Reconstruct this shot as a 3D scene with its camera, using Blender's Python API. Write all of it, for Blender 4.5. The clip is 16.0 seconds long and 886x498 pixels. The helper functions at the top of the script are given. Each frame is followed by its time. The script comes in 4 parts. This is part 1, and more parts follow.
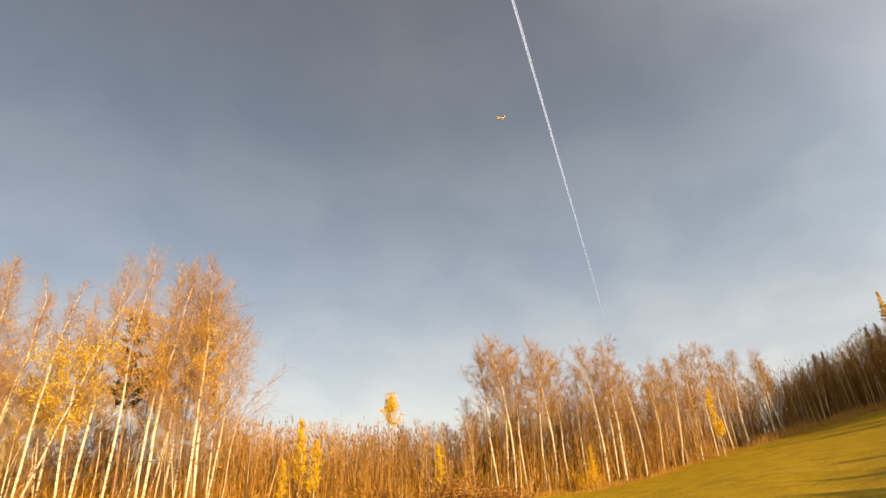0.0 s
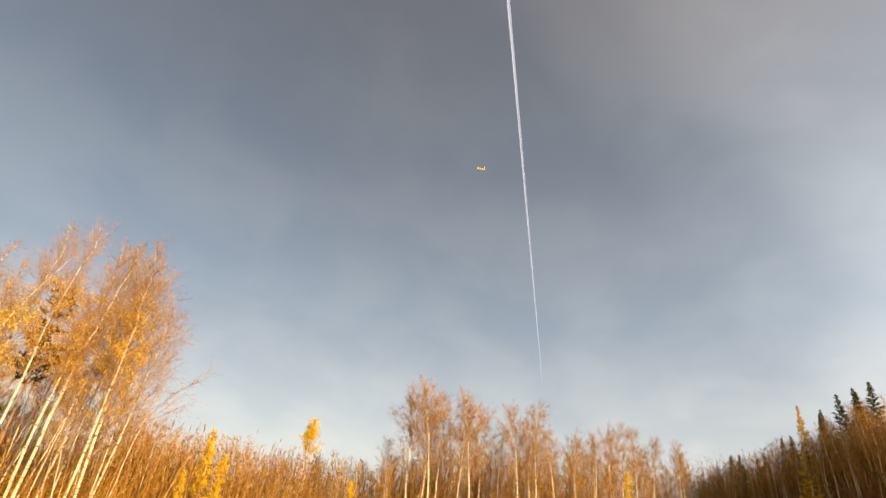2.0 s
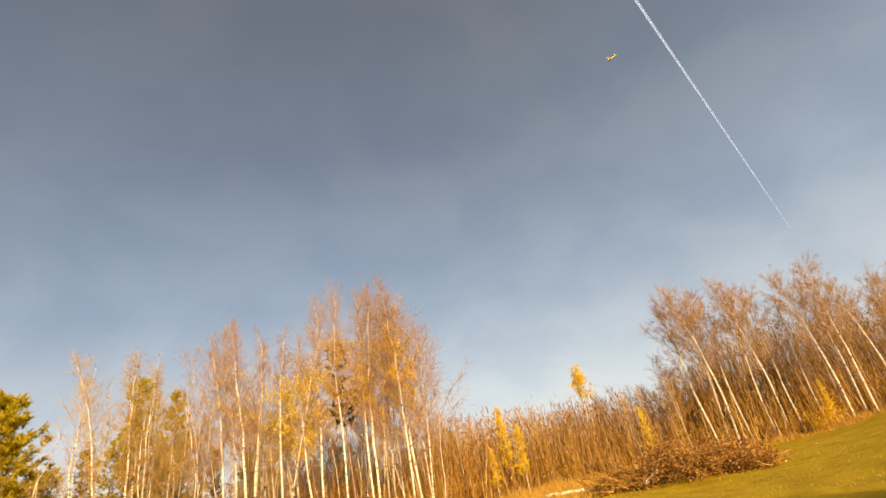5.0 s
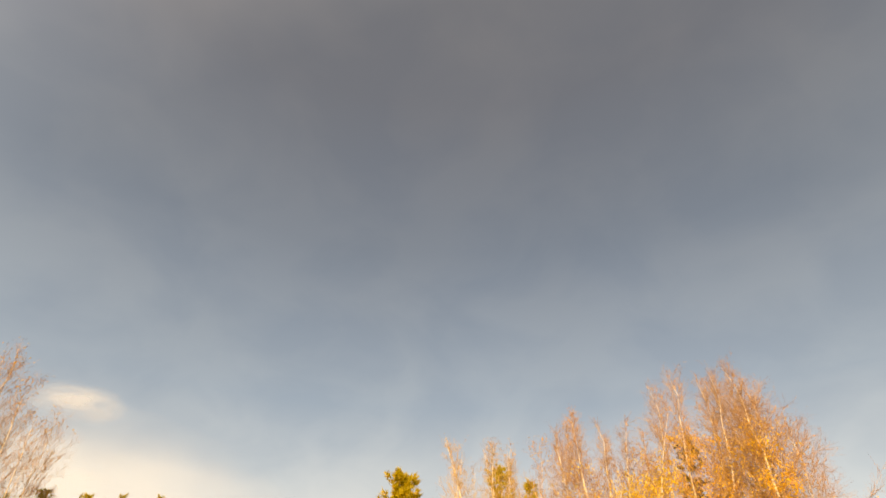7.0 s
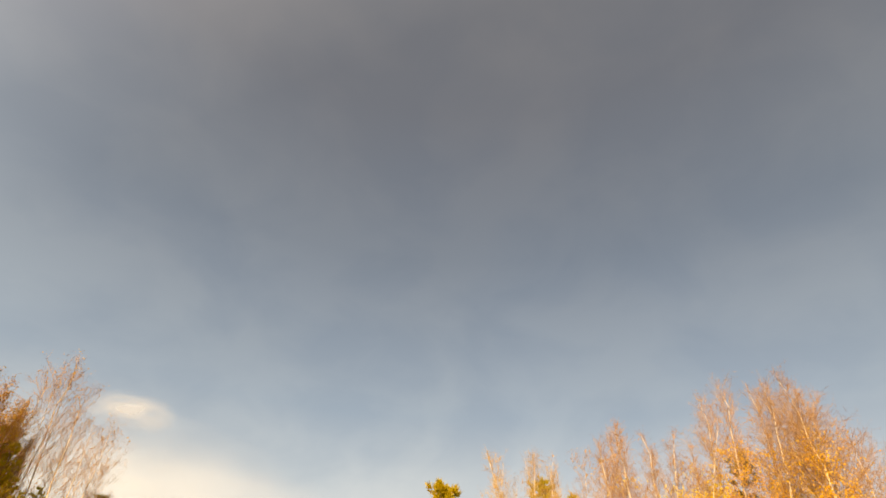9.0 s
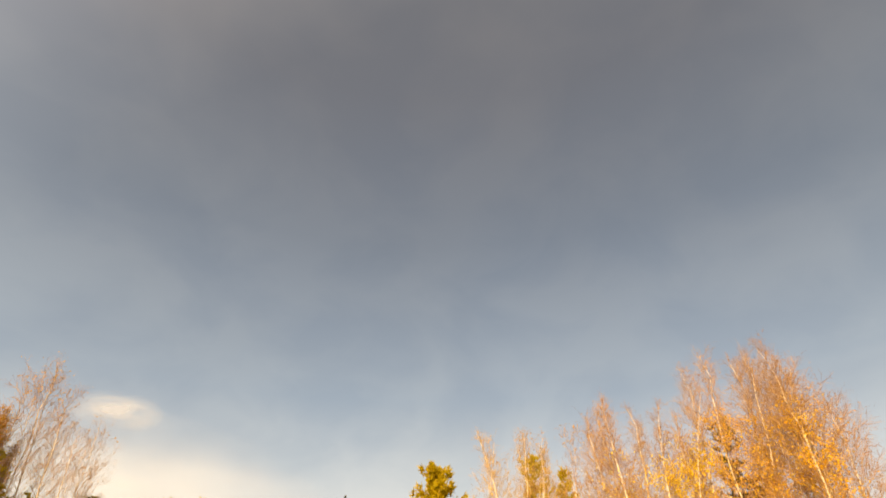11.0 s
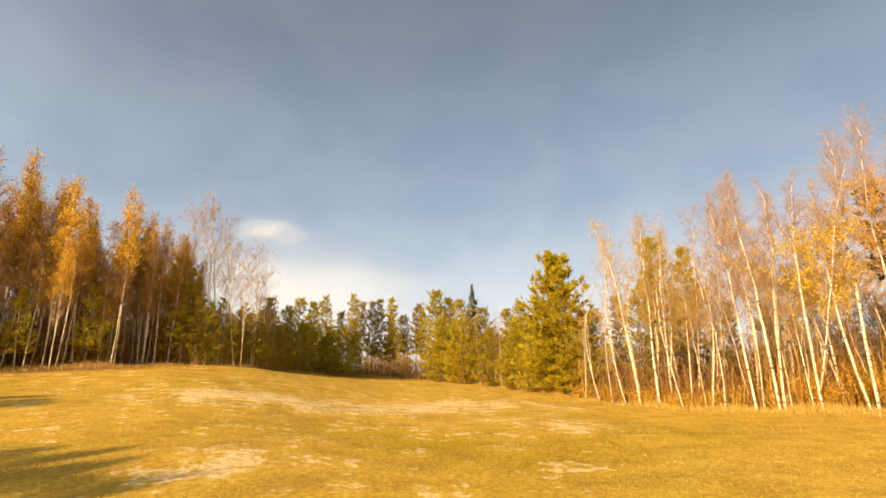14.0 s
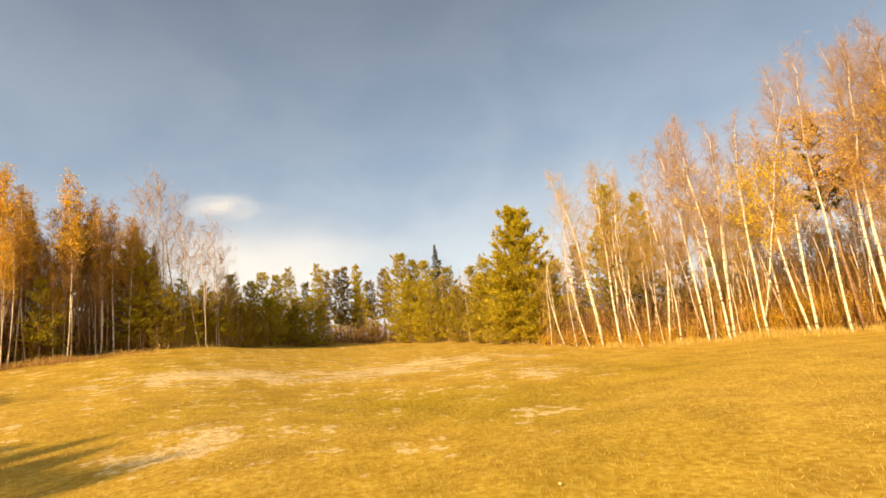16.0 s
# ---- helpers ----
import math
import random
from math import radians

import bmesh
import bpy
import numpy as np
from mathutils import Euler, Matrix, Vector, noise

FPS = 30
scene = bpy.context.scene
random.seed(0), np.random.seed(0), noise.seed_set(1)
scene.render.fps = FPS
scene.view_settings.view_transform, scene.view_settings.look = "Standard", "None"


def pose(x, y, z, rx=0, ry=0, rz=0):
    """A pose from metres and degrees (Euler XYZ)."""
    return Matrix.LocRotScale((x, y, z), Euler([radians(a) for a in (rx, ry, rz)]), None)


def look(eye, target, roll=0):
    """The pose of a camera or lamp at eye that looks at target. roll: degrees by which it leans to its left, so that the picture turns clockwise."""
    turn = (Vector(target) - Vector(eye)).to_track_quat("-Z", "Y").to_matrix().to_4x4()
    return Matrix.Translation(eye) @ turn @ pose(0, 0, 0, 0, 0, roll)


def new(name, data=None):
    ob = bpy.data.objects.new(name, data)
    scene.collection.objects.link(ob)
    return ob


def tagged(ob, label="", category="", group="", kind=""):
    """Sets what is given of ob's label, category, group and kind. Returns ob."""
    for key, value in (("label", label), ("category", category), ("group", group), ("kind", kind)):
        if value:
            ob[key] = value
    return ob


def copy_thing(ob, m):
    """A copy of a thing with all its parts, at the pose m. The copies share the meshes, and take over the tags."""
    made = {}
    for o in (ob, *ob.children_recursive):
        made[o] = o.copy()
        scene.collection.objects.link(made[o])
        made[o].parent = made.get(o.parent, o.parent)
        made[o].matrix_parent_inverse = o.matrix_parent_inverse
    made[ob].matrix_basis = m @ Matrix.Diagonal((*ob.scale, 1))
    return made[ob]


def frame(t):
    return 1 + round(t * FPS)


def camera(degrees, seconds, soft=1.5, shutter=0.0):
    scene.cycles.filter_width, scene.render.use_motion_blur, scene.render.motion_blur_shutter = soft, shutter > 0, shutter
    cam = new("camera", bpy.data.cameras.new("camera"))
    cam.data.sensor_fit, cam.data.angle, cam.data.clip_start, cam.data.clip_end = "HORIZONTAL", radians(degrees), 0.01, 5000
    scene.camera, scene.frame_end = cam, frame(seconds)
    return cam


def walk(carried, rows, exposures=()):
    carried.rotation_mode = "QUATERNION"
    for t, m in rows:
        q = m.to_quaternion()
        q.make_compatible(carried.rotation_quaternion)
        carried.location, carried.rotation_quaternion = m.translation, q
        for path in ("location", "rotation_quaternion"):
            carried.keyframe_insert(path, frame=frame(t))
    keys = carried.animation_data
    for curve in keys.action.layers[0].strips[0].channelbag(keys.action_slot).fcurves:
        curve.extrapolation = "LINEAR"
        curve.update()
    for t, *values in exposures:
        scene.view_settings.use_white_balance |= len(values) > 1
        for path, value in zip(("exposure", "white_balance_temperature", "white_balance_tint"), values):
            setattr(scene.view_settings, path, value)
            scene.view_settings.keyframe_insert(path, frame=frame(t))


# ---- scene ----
# Camera: worn at head height by somebody who stands in the field and turns.
FOV = 82.12
EYE = (0.0, 0.0, 1.7)
PATH = [
    (0.0, 3.53, 23.92, -3.55),
    (0.5, 2.71, 25.43, 0.63),
    (1.0, 2.13, 26.49, 5.54),
    (1.5, 0.53, 27.94, 6.96),
    (2.0, -1.43, 28.33, 5.99),
    (2.5, -3.77, 27.68, 4.69),
    (3.0, -3.97, 25.11, 3.57),
    (3.5, -0.50, 21.58, 0.62),
    (4.0, 5.71, 19.10, -6.93),
    (4.5, 12.53, 18.33, -11.31),
    (5.0, 21.41, 24.22, -12.08),
    (5.2, 27.16, 29.01, -13.67),
    (7.3, 63.90, 36.52, 2.81),
    (7.5, 65.22, 36.36, 3.35),
    (8.0, 65.71, 37.91, 4.09),
    (8.2, 66.30, 38.19, 4.12),
    (10.5, 64.34, 38.28, 1.00),
    (11.0, 63.71, 36.76, -0.60),
    (11.5, 66.18, 32.49, -0.77),
    (12.0, 70.17, 27.15, -2.57),
    (12.5, 74.99, 23.20, -4.81),
    (13.0, 78.81, 18.70, -5.49),
    (13.5, 80.09, 16.84, -3.62),
    (14.0, 77.10, 14.93, -1.65),
    (14.5, 72.43, 14.63, -2.74),
    (15.0, 72.91, 12.83, -1.00),
    (15.5, 72.68, 11.88, -2.95),
    (16.0, 72.98, 10.27, -7.01),
]


def head_pose(yaw, pitch, roll):
    y, p = radians(yaw), radians(pitch)
    ahead = Vector((-math.sin(y) * math.cos(p), math.cos(y) * math.cos(p), math.sin(p)))
    eye = Vector(EYE) + 0.12 * (ahead - Vector((-0.6, 0.7, 0.35)))      # the lens sits before the neck
    return look(eye, eye + ahead, roll)


cam = camera(FOV, 16.0, soft=1.6)
walk(cam, [(t, head_pose(y, p, r)) for t, y, p, r in PATH],
     exposures=[(0.0, 0.74, 6950, 12), (1.5, 0.74, 6850, 11), (3.0, 0.72, 7400, 13), (3.5, 0.72, 7150, 11), (4.0, 0.70, 6850, 11), (5.0, 0.68, 6600, 11),
                (7.3, 0.78, 7550, 12), (8.0, 0.77, 7350, 11), (10.5, 0.80, 7350, 11), (11.0, 0.80, 7450, 12), (12.5, 0.80, 6750, 11), (13.5, 0.86, 6550, 11), (16.0, 0.86, 6550, 10)])

# ---- light ----
SUN_AZ, SUN_EL = -137.0, 21.0      # degrees; azimuth to the left of +y
a, e = radians(SUN_AZ), radians(SUN_EL)
SUN_DIR = Vector((-math.sin(a) * math.cos(e), math.cos(a) * math.cos(e), math.sin(e)))
lamp = bpy.data.lights.new("sun", "SUN")
lamp.energy, lamp.angle, lamp.color = 5.0, radians(0.6), (1.0, 0.75, 0.42)
sun = new("sun", lamp)
sun.matrix_world = look((0, 0, 60), Vector((0, 0, 60)) - SUN_DIR)

world = bpy.data.worlds.new("sky")
scene.world = world
world.use_nodes = True
wn, wl = world.node_tree.nodes, world.node_tree.links
wn.clear()
w_out = wn.new("ShaderNodeOutputWorld")
sky = wn.new("ShaderNodeTexSky")
sky.sky_type, sky.sun_disc = "NISHITA", False
sky.sun_elevation, sky.sun_rotation = e, math.atan2(SUN_DIR.x, SUN_DIR.y)
sky.air_density, sky.dust_density, sky.ozone_density = 1.0, 1.6, 1.0
bg_sky = wn.new("ShaderNodeBackground")
bg_sky.inputs["Strength"].default_value = 0.085
wl.new(sky.outputs[0], bg_sky.inputs["Color"])
# a thin veil of high cloud over the whole sky
tc = wn.new("ShaderNodeTexCoord")
sep = wn.new("ShaderNodeSeparateXYZ")
wl.new(tc.outputs["Generated"], sep.inputs[0])
lift = wn.new("ShaderNodeMath"); lift.operation = "ADD"; lift.inputs[1].default_value = 0.5
wl.new(sep.outputs["Z"], lift.inputs[0])
flat = wn.new("ShaderNodeVectorMath"); flat.operation = "DIVIDE"
wl.new(tc.outputs["Generated"], flat.inputs[0])
wl.new(lift.outputs[0], flat.inputs[1])
veil = wn.new("ShaderNodeTexNoise")
veil.inputs["Scale"].default_value, veil.inputs["Detail"].default_value = 1.3, 5.0
veil.inputs["Roughness"].default_value, veil.inputs["Distortion"].default_value = 0.5, 0.1
wl.new(flat.outputs[0], veil.inputs["Vector"])
vr = wn.new("ShaderNodeValToRGB")
vr.color_ramp.elements[0].position, vr.color_ramp.elements[0].color = 0.32, (0.70, 0.70, 0.70, 1)
vr.color_ramp.elements[1].position, vr.color_ramp.elements[1].color = 0.68, (0.82, 0.82, 0.82, 1)
wl.new(veil.outputs["Fac"], vr.inputs[0])
haze = wn.new("ShaderNodeValToRGB")
els = haze.color_ramp.elements
for pos in (0.14, 0.34, 0.6, 0.8):
    els.new(pos)
for el, (pos, c) in zip(els, ((0.0, (0.64, 0.62, 0.57)), (0.12, (0.45, 0.468, 0.472)), (0.34, (0.228, 0.270, 0.316)), (0.6, (0.129, 0.148, 0.174)), (0.8, (0.104, 0.107, 0.117)), (1.0, (0.095, 0.097, 0.105)))):
    el.position, el.color = pos, (*c, 1)
wl.new(sep.outputs["Z"], haze.inputs[0])
bg_veil = wn.new("ShaderNodeBackground")
mott = wn.new("ShaderNodeTexNoise")
mott.inputs["Scale"].default_value, mott.inputs["Detail"].default_value, mott.inputs["Distortion"].default_value = 5.2, 7.0, 0.3
wl.new(flat.outputs[0], mott.inputs["Vector"])
mr = wn.new("ShaderNodeValToRGB")
mr.color_ramp.elements[0].position, mr.color_ramp.elements[0].color = 0.38, (0.92, 0.935, 0.96, 1)
mr.color_ramp.elements[1].position, mr.color_ramp.elements[1].color = 0.62, (1.06, 1.05, 1.04, 1)
wl.new(mott.outputs["Fac"], mr.inputs[0])
mm = wn.new("ShaderNodeMix")
mm.data_type, mm.blend_type = "RGBA", "MULTIPLY"
mm.inputs[0].default_value = 1.0
wl.new(haze.outputs[0], mm.inputs[6])
wl.new(mr.outputs[0], mm.inputs[7])
# the veil grows brighter towards the sun
dot = wn.new("ShaderNodeVectorMath"); dot.operation = "DOT_PRODUCT"
dot.inputs[1].default_value = SUN_DIR
wl.new(tc.outputs["Generated"], dot.inputs[0])
half = wn.new("ShaderNodeMath"); half.operation = "MULTIPLY_ADD"
half.inputs[1].default_value, half.inputs[2].default_value = 0.5, 0.5
wl.new(dot.outputs["Value"], half.inputs[0])
glow = wn.new("ShaderNodeValToRGB")
for pos in (0.45, 0.5, 0.6):
    glow.color_ramp.elements.new(pos)
for el, (pos, c) in zip(glow.color_ramp.elements, ((0.28, (1.0, 1.0, 1.0)), (0.46, (1.14, 1.13, 1.12)), (0.53, (1.50, 1.46, 1.41)), (0.60, (2.2, 2.08, 1.96)), (1.0, (3.0, 2.75, 2.4)))):
    el.position, el.color = pos, (*c, 1)
wl.new(half.outputs[0], glow.inputs[0])
gm = wn.new("ShaderNodeMix")
gm.data_type, gm.blend_type = "RGBA", "MULTIPLY"
gm.inputs[0].default_value = 1.0
wl.new(mm.outputs[2], gm.inputs[6])
wl.new(glow.outputs[0], gm.inputs[7])
wl.new(gm.outputs[2], bg_veil.inputs["Color"])
bg_veil.inputs["Strength"].default_value = 1.0
w_mix = wn.new("ShaderNodeMixShader")
wl.new(vr.outputs[0], w_mix.inputs[0])
wl.new(bg_sky.outputs[0], w_mix.inputs[1])
wl.new(bg_veil.outputs[0], w_mix.inputs[2])
wl.new(w_mix.outputs[0], w_out.inputs[0])


# ---- materials ----
def material(name):
    m = bpy.data.materials.new(name)
    m.use_nodes = True
    n, l = m.node_tree.nodes, m.node_tree.links
    return m, n, l, n["Principled BSDF"]


def noise_node(n, l, coord, scale, detail=4.0, stretch=None):
    t = n.new("ShaderNodeTexNoise")
    t.inputs["Scale"].default_value, t.inputs["Detail"].default_value = scale, detail
    if stretch:
        mp = n.new("ShaderNodeMapping")
        mp.inputs["Scale"].default_value = stretch
        l.new(coord, mp.inputs["Vector"])
        coord = mp.outputs[0]
    l.new(coord, t.inputs["Vector"])
    return t


def ramp(n, l, fac, stops):
    r = n.new("ShaderNodeValToRGB")
    els = r.color_ramp.elements
    while len(els) < len(stops):
        els.new(0.5)
    for el, (p, c) in zip(els, stops):
        el.position, el.color = p, (*c, 1)
    l.new(fac, r.inputs[0])
    return r


def mix(n, l, fac, a, b, kind="MIX"):
    m = n.new("ShaderNodeMix")
    m.data_type, m.blend_type = "RGBA", kind
    for sock, v in ((m.inputs[0], fac), (m.inputs[6], a), (m.inputs[7], b)):
        if isinstance(v, (int, float)):
            sock.default_value = v
        elif isinstance(v, tuple):
            sock.default_value = (*v, 1)
        else:
            l.new(v, sock)
    return m.outputs[2]


def bump(n, l, bsdf, height, strength, dist):
    b = n.new("ShaderNodeBump")
    b.inputs["Strength"].default_value, b.inputs["Distance"].default_value = strength, dist
    l.new(height, b.inputs["Height"])
    l.new(b.outputs[0], bsdf.inputs["Normal"])


def bark_material(name, light, dark, marks=0.5):
    """Pale bark with short dark bands, larger dark scars and yellowed stretches."""
    m, n, l, b = material(name)
    tc = n.new("ShaderNodeTexCoord").outputs["Object"]
    t = noise_node(n, l, tc, 3.0, 4, (2.0, 2.0, 6.0))
    scar = noise_node(n, l, tc, 2.2, 3, (1.0, 1.0, 1.6))
    big = noise_node(n, l, tc, 0.9, 3)
    col = ramp(n, l, t.outputs["Fac"], [(0.37, dark), (0.37 + 0.12 * marks, light), (1.0, light)]).outputs[0]
    scars = ramp(n, l, scar.outputs["Fac"], [(0.32, (0.22, 0.17, 0.12)), (0.40, (1, 1, 1))]).outputs[0]
    tone = ramp(n, l, big.outputs["Fac"], [(0.3, (0.72, 0.62, 0.5)), (0.6, (1, 1, 1))]).outputs[0]
    col = mix(n, l, 1.0, mix(n, l, 1.0, col, scars, "MULTIPLY"), tone, "MULTIPLY")
    l.new(col, b.inputs["Base Color"])
    b.inputs["Roughness"].default_value = 0.75
    bump(n, l, b, t.outputs["Fac"], 0.5, 0.02)
    return m


def island_material(name, stops, rough=0.7, trans=0.0, spread=0.25):
    """Colours drawn piece by piece from stops, with a tone of its own for each object."""
    m, n, l, b = material(name)
    g = n.new("ShaderNodeNewGeometry")
    o = n.new("ShaderNodeObjectInfo")
    col = ramp(n, l, g.outputs["Random Per Island"], stops).outputs[0]
    lo, hi = 1 - spread, 1.0
    tone = ramp(n, l, o.outputs["Random"], [(0, (lo, lo * 0.95, lo * 0.9)), (1, (hi, hi, hi))]).outputs[0]
    col = mix(n, l, 1.0, col, tone, "MULTIPLY")
    l.new(col, b.inputs["Base Color"])
    b.inputs["Roughness"].default_value = rough
    if trans:
        tr = n.new("ShaderNodeBsdfTranslucent")
        l.new(col, tr.inputs["Color"])
        mx = n.new("ShaderNodeMixShader")
        mx.inputs[0].default_value = trans
        l.new(b.outputs[0], mx.inputs[1])
        l.new(tr.outputs[0], mx.inputs[2])
        l.new(mx.outputs[0], n["Material Output"].inputs[0])
    return m


BIRCH_BARK = bark_material("birch bark", (0.82, 0.71, 0.52), (0.10, 0.07, 0.05), 0.6)
YOUNG_BARK = bark_material("young birch bark", (0.78, 0.63, 0.42), (0.18, 0.10, 0.05), 0.6)
PINE_BARK = bark_material("pine bark", (0.34, 0.19, 0.09), (0.10, 0.06, 0.04), 1.0)
LIMB = bark_material("birch limb", (0.54, 0.34, 0.14), (0.24, 0.12, 0.05), 0.6)
TWIG = island_material("birch twig", [(0, (0.24, 0.115, 0.040)), (0.5, (0.39, 0.215, 0.080)), (1, (0.55, 0.35, 0.15))], 0.7)
TWIG_RED = island_material("reddish twig", [(0, (0.23, 0.095, 0.014)), (0.5, (0.40, 0.190, 0.030)), (1, (0.56, 0.32, 0.062))], 0.7)
TWIG_GREY = island_material("grey twig", [(0, (0.31, 0.185, 0.035)), (0.5, (0.48, 0.30, 0.065)), (1, (0.64, 0.44, 0.12))], 0.7)
UNDERWOOD = island_material("underwood stem", [(0, (0.15, 0.061, 0.006)), (0.6, (0.37, 0.175, 0.015)), (0.92, (0.56, 0.295, 0.034)), (1, (0.74, 0.54, 0.25))], 0.7)
TWIG_RUST = island_material("rust-brown twig", [(0, (0.23, 0.095, 0.012)), (0.6, (0.43, 0.215, 0.032)), (1, (0.60, 0.35, 0.07))], 0.7)
# stem browns kept dark, with the shade inside the woods put into the colour
SHADED_THICKET = island_material("thicket stem", [(0, (0.13, 0.053, 0.008)), (0.6, (0.31, 0.143, 0.022)), (0.93, (0.50, 0.27, 0.05)), (1, (0.72, 0.52, 0.24))], 0.7)
TWIG_BROWN = island_material("brown twig", [(0, (0.26, 0.105, 0.010)), (0.6, (0.48, 0.235, 0.021)), (1, (0.66, 0.39, 0.052))], 0.7)
LEAF_GOLD = island_material("gold leaf", [(0, (0.82, 0.50, 0.006)), (0.6, (0.92, 0.68, 0.010)), (1, (0.94, 0.76, 0.04))], 0.55, 0.38, 0.10)
LEAF_AMBER = island_material("amber leaf", [(0, (0.74, 0.38, 0.008)), (0.6, (0.88, 0.54, 0.012)), (1, (0.92, 0.66, 0.03))], 0.55, 0.38, 0.12)
LEAF_RUST = island_material("rust leaf", [(0, (0.46, 0.23, 0.012)), (0.6, (0.68, 0.38, 0.02)), (1, (0.80, 0.52, 0.035))], 0.6, 0.4)
NEEDLE_PINE = island_material("pine needle", [(0, (0.31, 0.245, 0.006)), (0.6, (0.61, 0.47, 0.010)), (1, (0.80, 0.60, 0.024))], 0.6, 0.5, 0.35)
NEEDLE_DULL = island_material("dull pine needle", [(0, (0.18, 0.115, 0.010)), (0.6, (0.36, 0.235, 0.022)), (1, (0.54, 0.35, 0.045))], 0.6, 0.4)
NEEDLE_SPRUCE = island_material("spruce needle", [(0, (0.05, 0.05, 0.012)), (0.7, (0.10, 0.095, 0.018)), (1, (0.19, 0.15, 0.03))], 0.6, 0.2)
NEEDLE_LARCH = island_material("larch needle", [(0, (0.66, 0.42, 0.02)), (1, (0.88, 0.62, 0.05))], 0.6, 0.35, 0.1)
GRASS = island_material("dry grass blade", [(0, (0.26, 0.20, 0.03)), (0.4, (0.46, 0.31, 0.045)), (0.8, (0.56, 0.37, 0.06)), (1, (0.62, 0.43, 0.09))], 0.7, 0.25)
STRAW = island_material("tall dry grass", [(0, (0.44, 0.21, 0.015)), (0.6, (0.64, 0.36, 0.035)), (1, (0.76, 0.50, 0.10))], 0.7, 0.3)
STRAW_PALE = island_material("pale dry grass", [(0, (0.40, 0.24, 0.03)), (0.6, (0.62, 0.42, 0.075)), (1, (0.76, 0.56, 0.16))], 0.7, 0.3)
RUST_GRASS = island_material("rusty dead grass", [(0, (0.38, 0.18, 0.03)), (0.6, (0.56, 0.31, 0.06)), (1, (0.72, 0.46, 0.12))], 0.7, 0.25)
HEAP_LEAF = island_material("dead leaf", [(0, (0.18, 0.07, 0.012)), (0.6, (0.42, 0.19, 0.028)), (1, (0.66, 0.36, 0.07))], 0.6, 0.25)
FALLEN = island_material("fallen leaf", [(0, (0.70, 0.50, 0.14)), (1, (0.82, 0.68, 0.36))], 0.5)


def ground_material():
    m, n, l, b = material("autumn field")
    at = n.new("ShaderNodeVertexColor")
    at.layer_name = "cover"
    sp = n.new("ShaderNodeSeparateColor")
    l.new(at.outputs["Color"], sp.inputs[0])
    tc = n.new("ShaderNodeTexCoord").outputs["Object"]
    fine = noise_node(n, l, tc, 9.0, 8)
    mid = noise_node(n, l, tc, 0.9, 5)
    wide = noise_node(n, l, tc, 0.16, 3)
    dry = ramp(n, l, fine.outputs["Fac"], [(0.28, (0.41, 0.222, 0.018)), (0.5, (0.57, 0.342, 0.038)), (0.72, (0.70, 0.465, 0.085))]).outputs[0]
    green = ramp(n, l, fine.outputs["Fac"], [(0.28, (0.29, 0.178, 0.003)), (0.55, (0.43, 0.280, 0.005)), (0.8, (0.55, 0.365, 0.016))]).outputs[0]
    bare = ramp(n, l, fine.outputs["Fac"], [(0.3, (0.55, 0.35, 0.12)), (0.6, (0.84, 0.62, 0.30)), (0.8, (0.88, 0.72, 0.42))]).outputs[0]
    litter = ramp(n, l, fine.outputs["Fac"], [(0.3, (0.10, 0.05, 0.015)), (0.55, (0.26, 0.13, 0.03)), (0.75, (0.46, 0.26, 0.06))]).outputs[0]

    def mask(noise_out, gate, lo, hi):
        add = n.new("ShaderNodeMath"); add.operation = "ADD"
        l.new(noise_out, add.inputs[0]); l.new(gate, add.inputs[1])
        r = n.new("ShaderNodeMapRange")
        r.inputs[1].default_value, r.inputs[2].default_value = lo, hi
        l.new(add.outputs[0], r.inputs[0])
        return r.outputs[0]

    col = mix(n, l, mask(wide.outputs["Fac"], sp.outputs["Green"], 0.50, 0.95), dry, green)
    patch = noise_node(n, l, tc, 0.85, 12)
    patch.inputs["Roughness"].default_value = 0.74
    strong = n.new("ShaderNodeMapRange")
    strong.inputs[1].default_value, strong.inputs[2].default_value = 0.32, 0.68
    tuft = noise_node(n, l, tc, 3.2, 6)
    tufts = n.new("ShaderNodeMath"); tufts.operation = "MULTIPLY_ADD"
    tufts.inputs[1].default_value, tufts.inputs[2].default_value = 0.45, -0.225
    l.new(tuft.outputs["Fac"], tufts.inputs[0])
    broken = n.new("ShaderNodeMath"); broken.operation = "ADD"
    l.new(patch.outputs["Fac"], broken.inputs[0]); l.new(tufts.outputs[0], broken.inputs[1])
    l.new(broken.outputs[0], strong.inputs[0])
    col = mix(n, l, mask(strong.outputs[0], sp.outputs["Blue"], 0.97, 1.11), col, bare)
    col = mix(n, l, mask(mid.outputs["Fac"], sp.outputs["Red"], 0.85, 1.15), col, litter)
    tone = ramp(n, l, mid.outputs["Fac"], [(0.32, (0.72, 0.69, 0.62)), (0.60, (1, 1, 1))]).outputs[0]
    l.new(mix(n, l, 1.0, col, tone, "MULTIPLY"), b.inputs["Base Color"])
    b.inputs["Roughness"].default_value = 0.9
    b.inputs["Specular IOR Level"].default_value = 0.1
    bump(n, l, b, fine.outputs["Fac"], 0.35, 0.04)
    return m


# ---- mesh tools ----
def unit(v):
    return v / (np.linalg.norm(v, axis=-1, keepdims=True) + 1e-9)


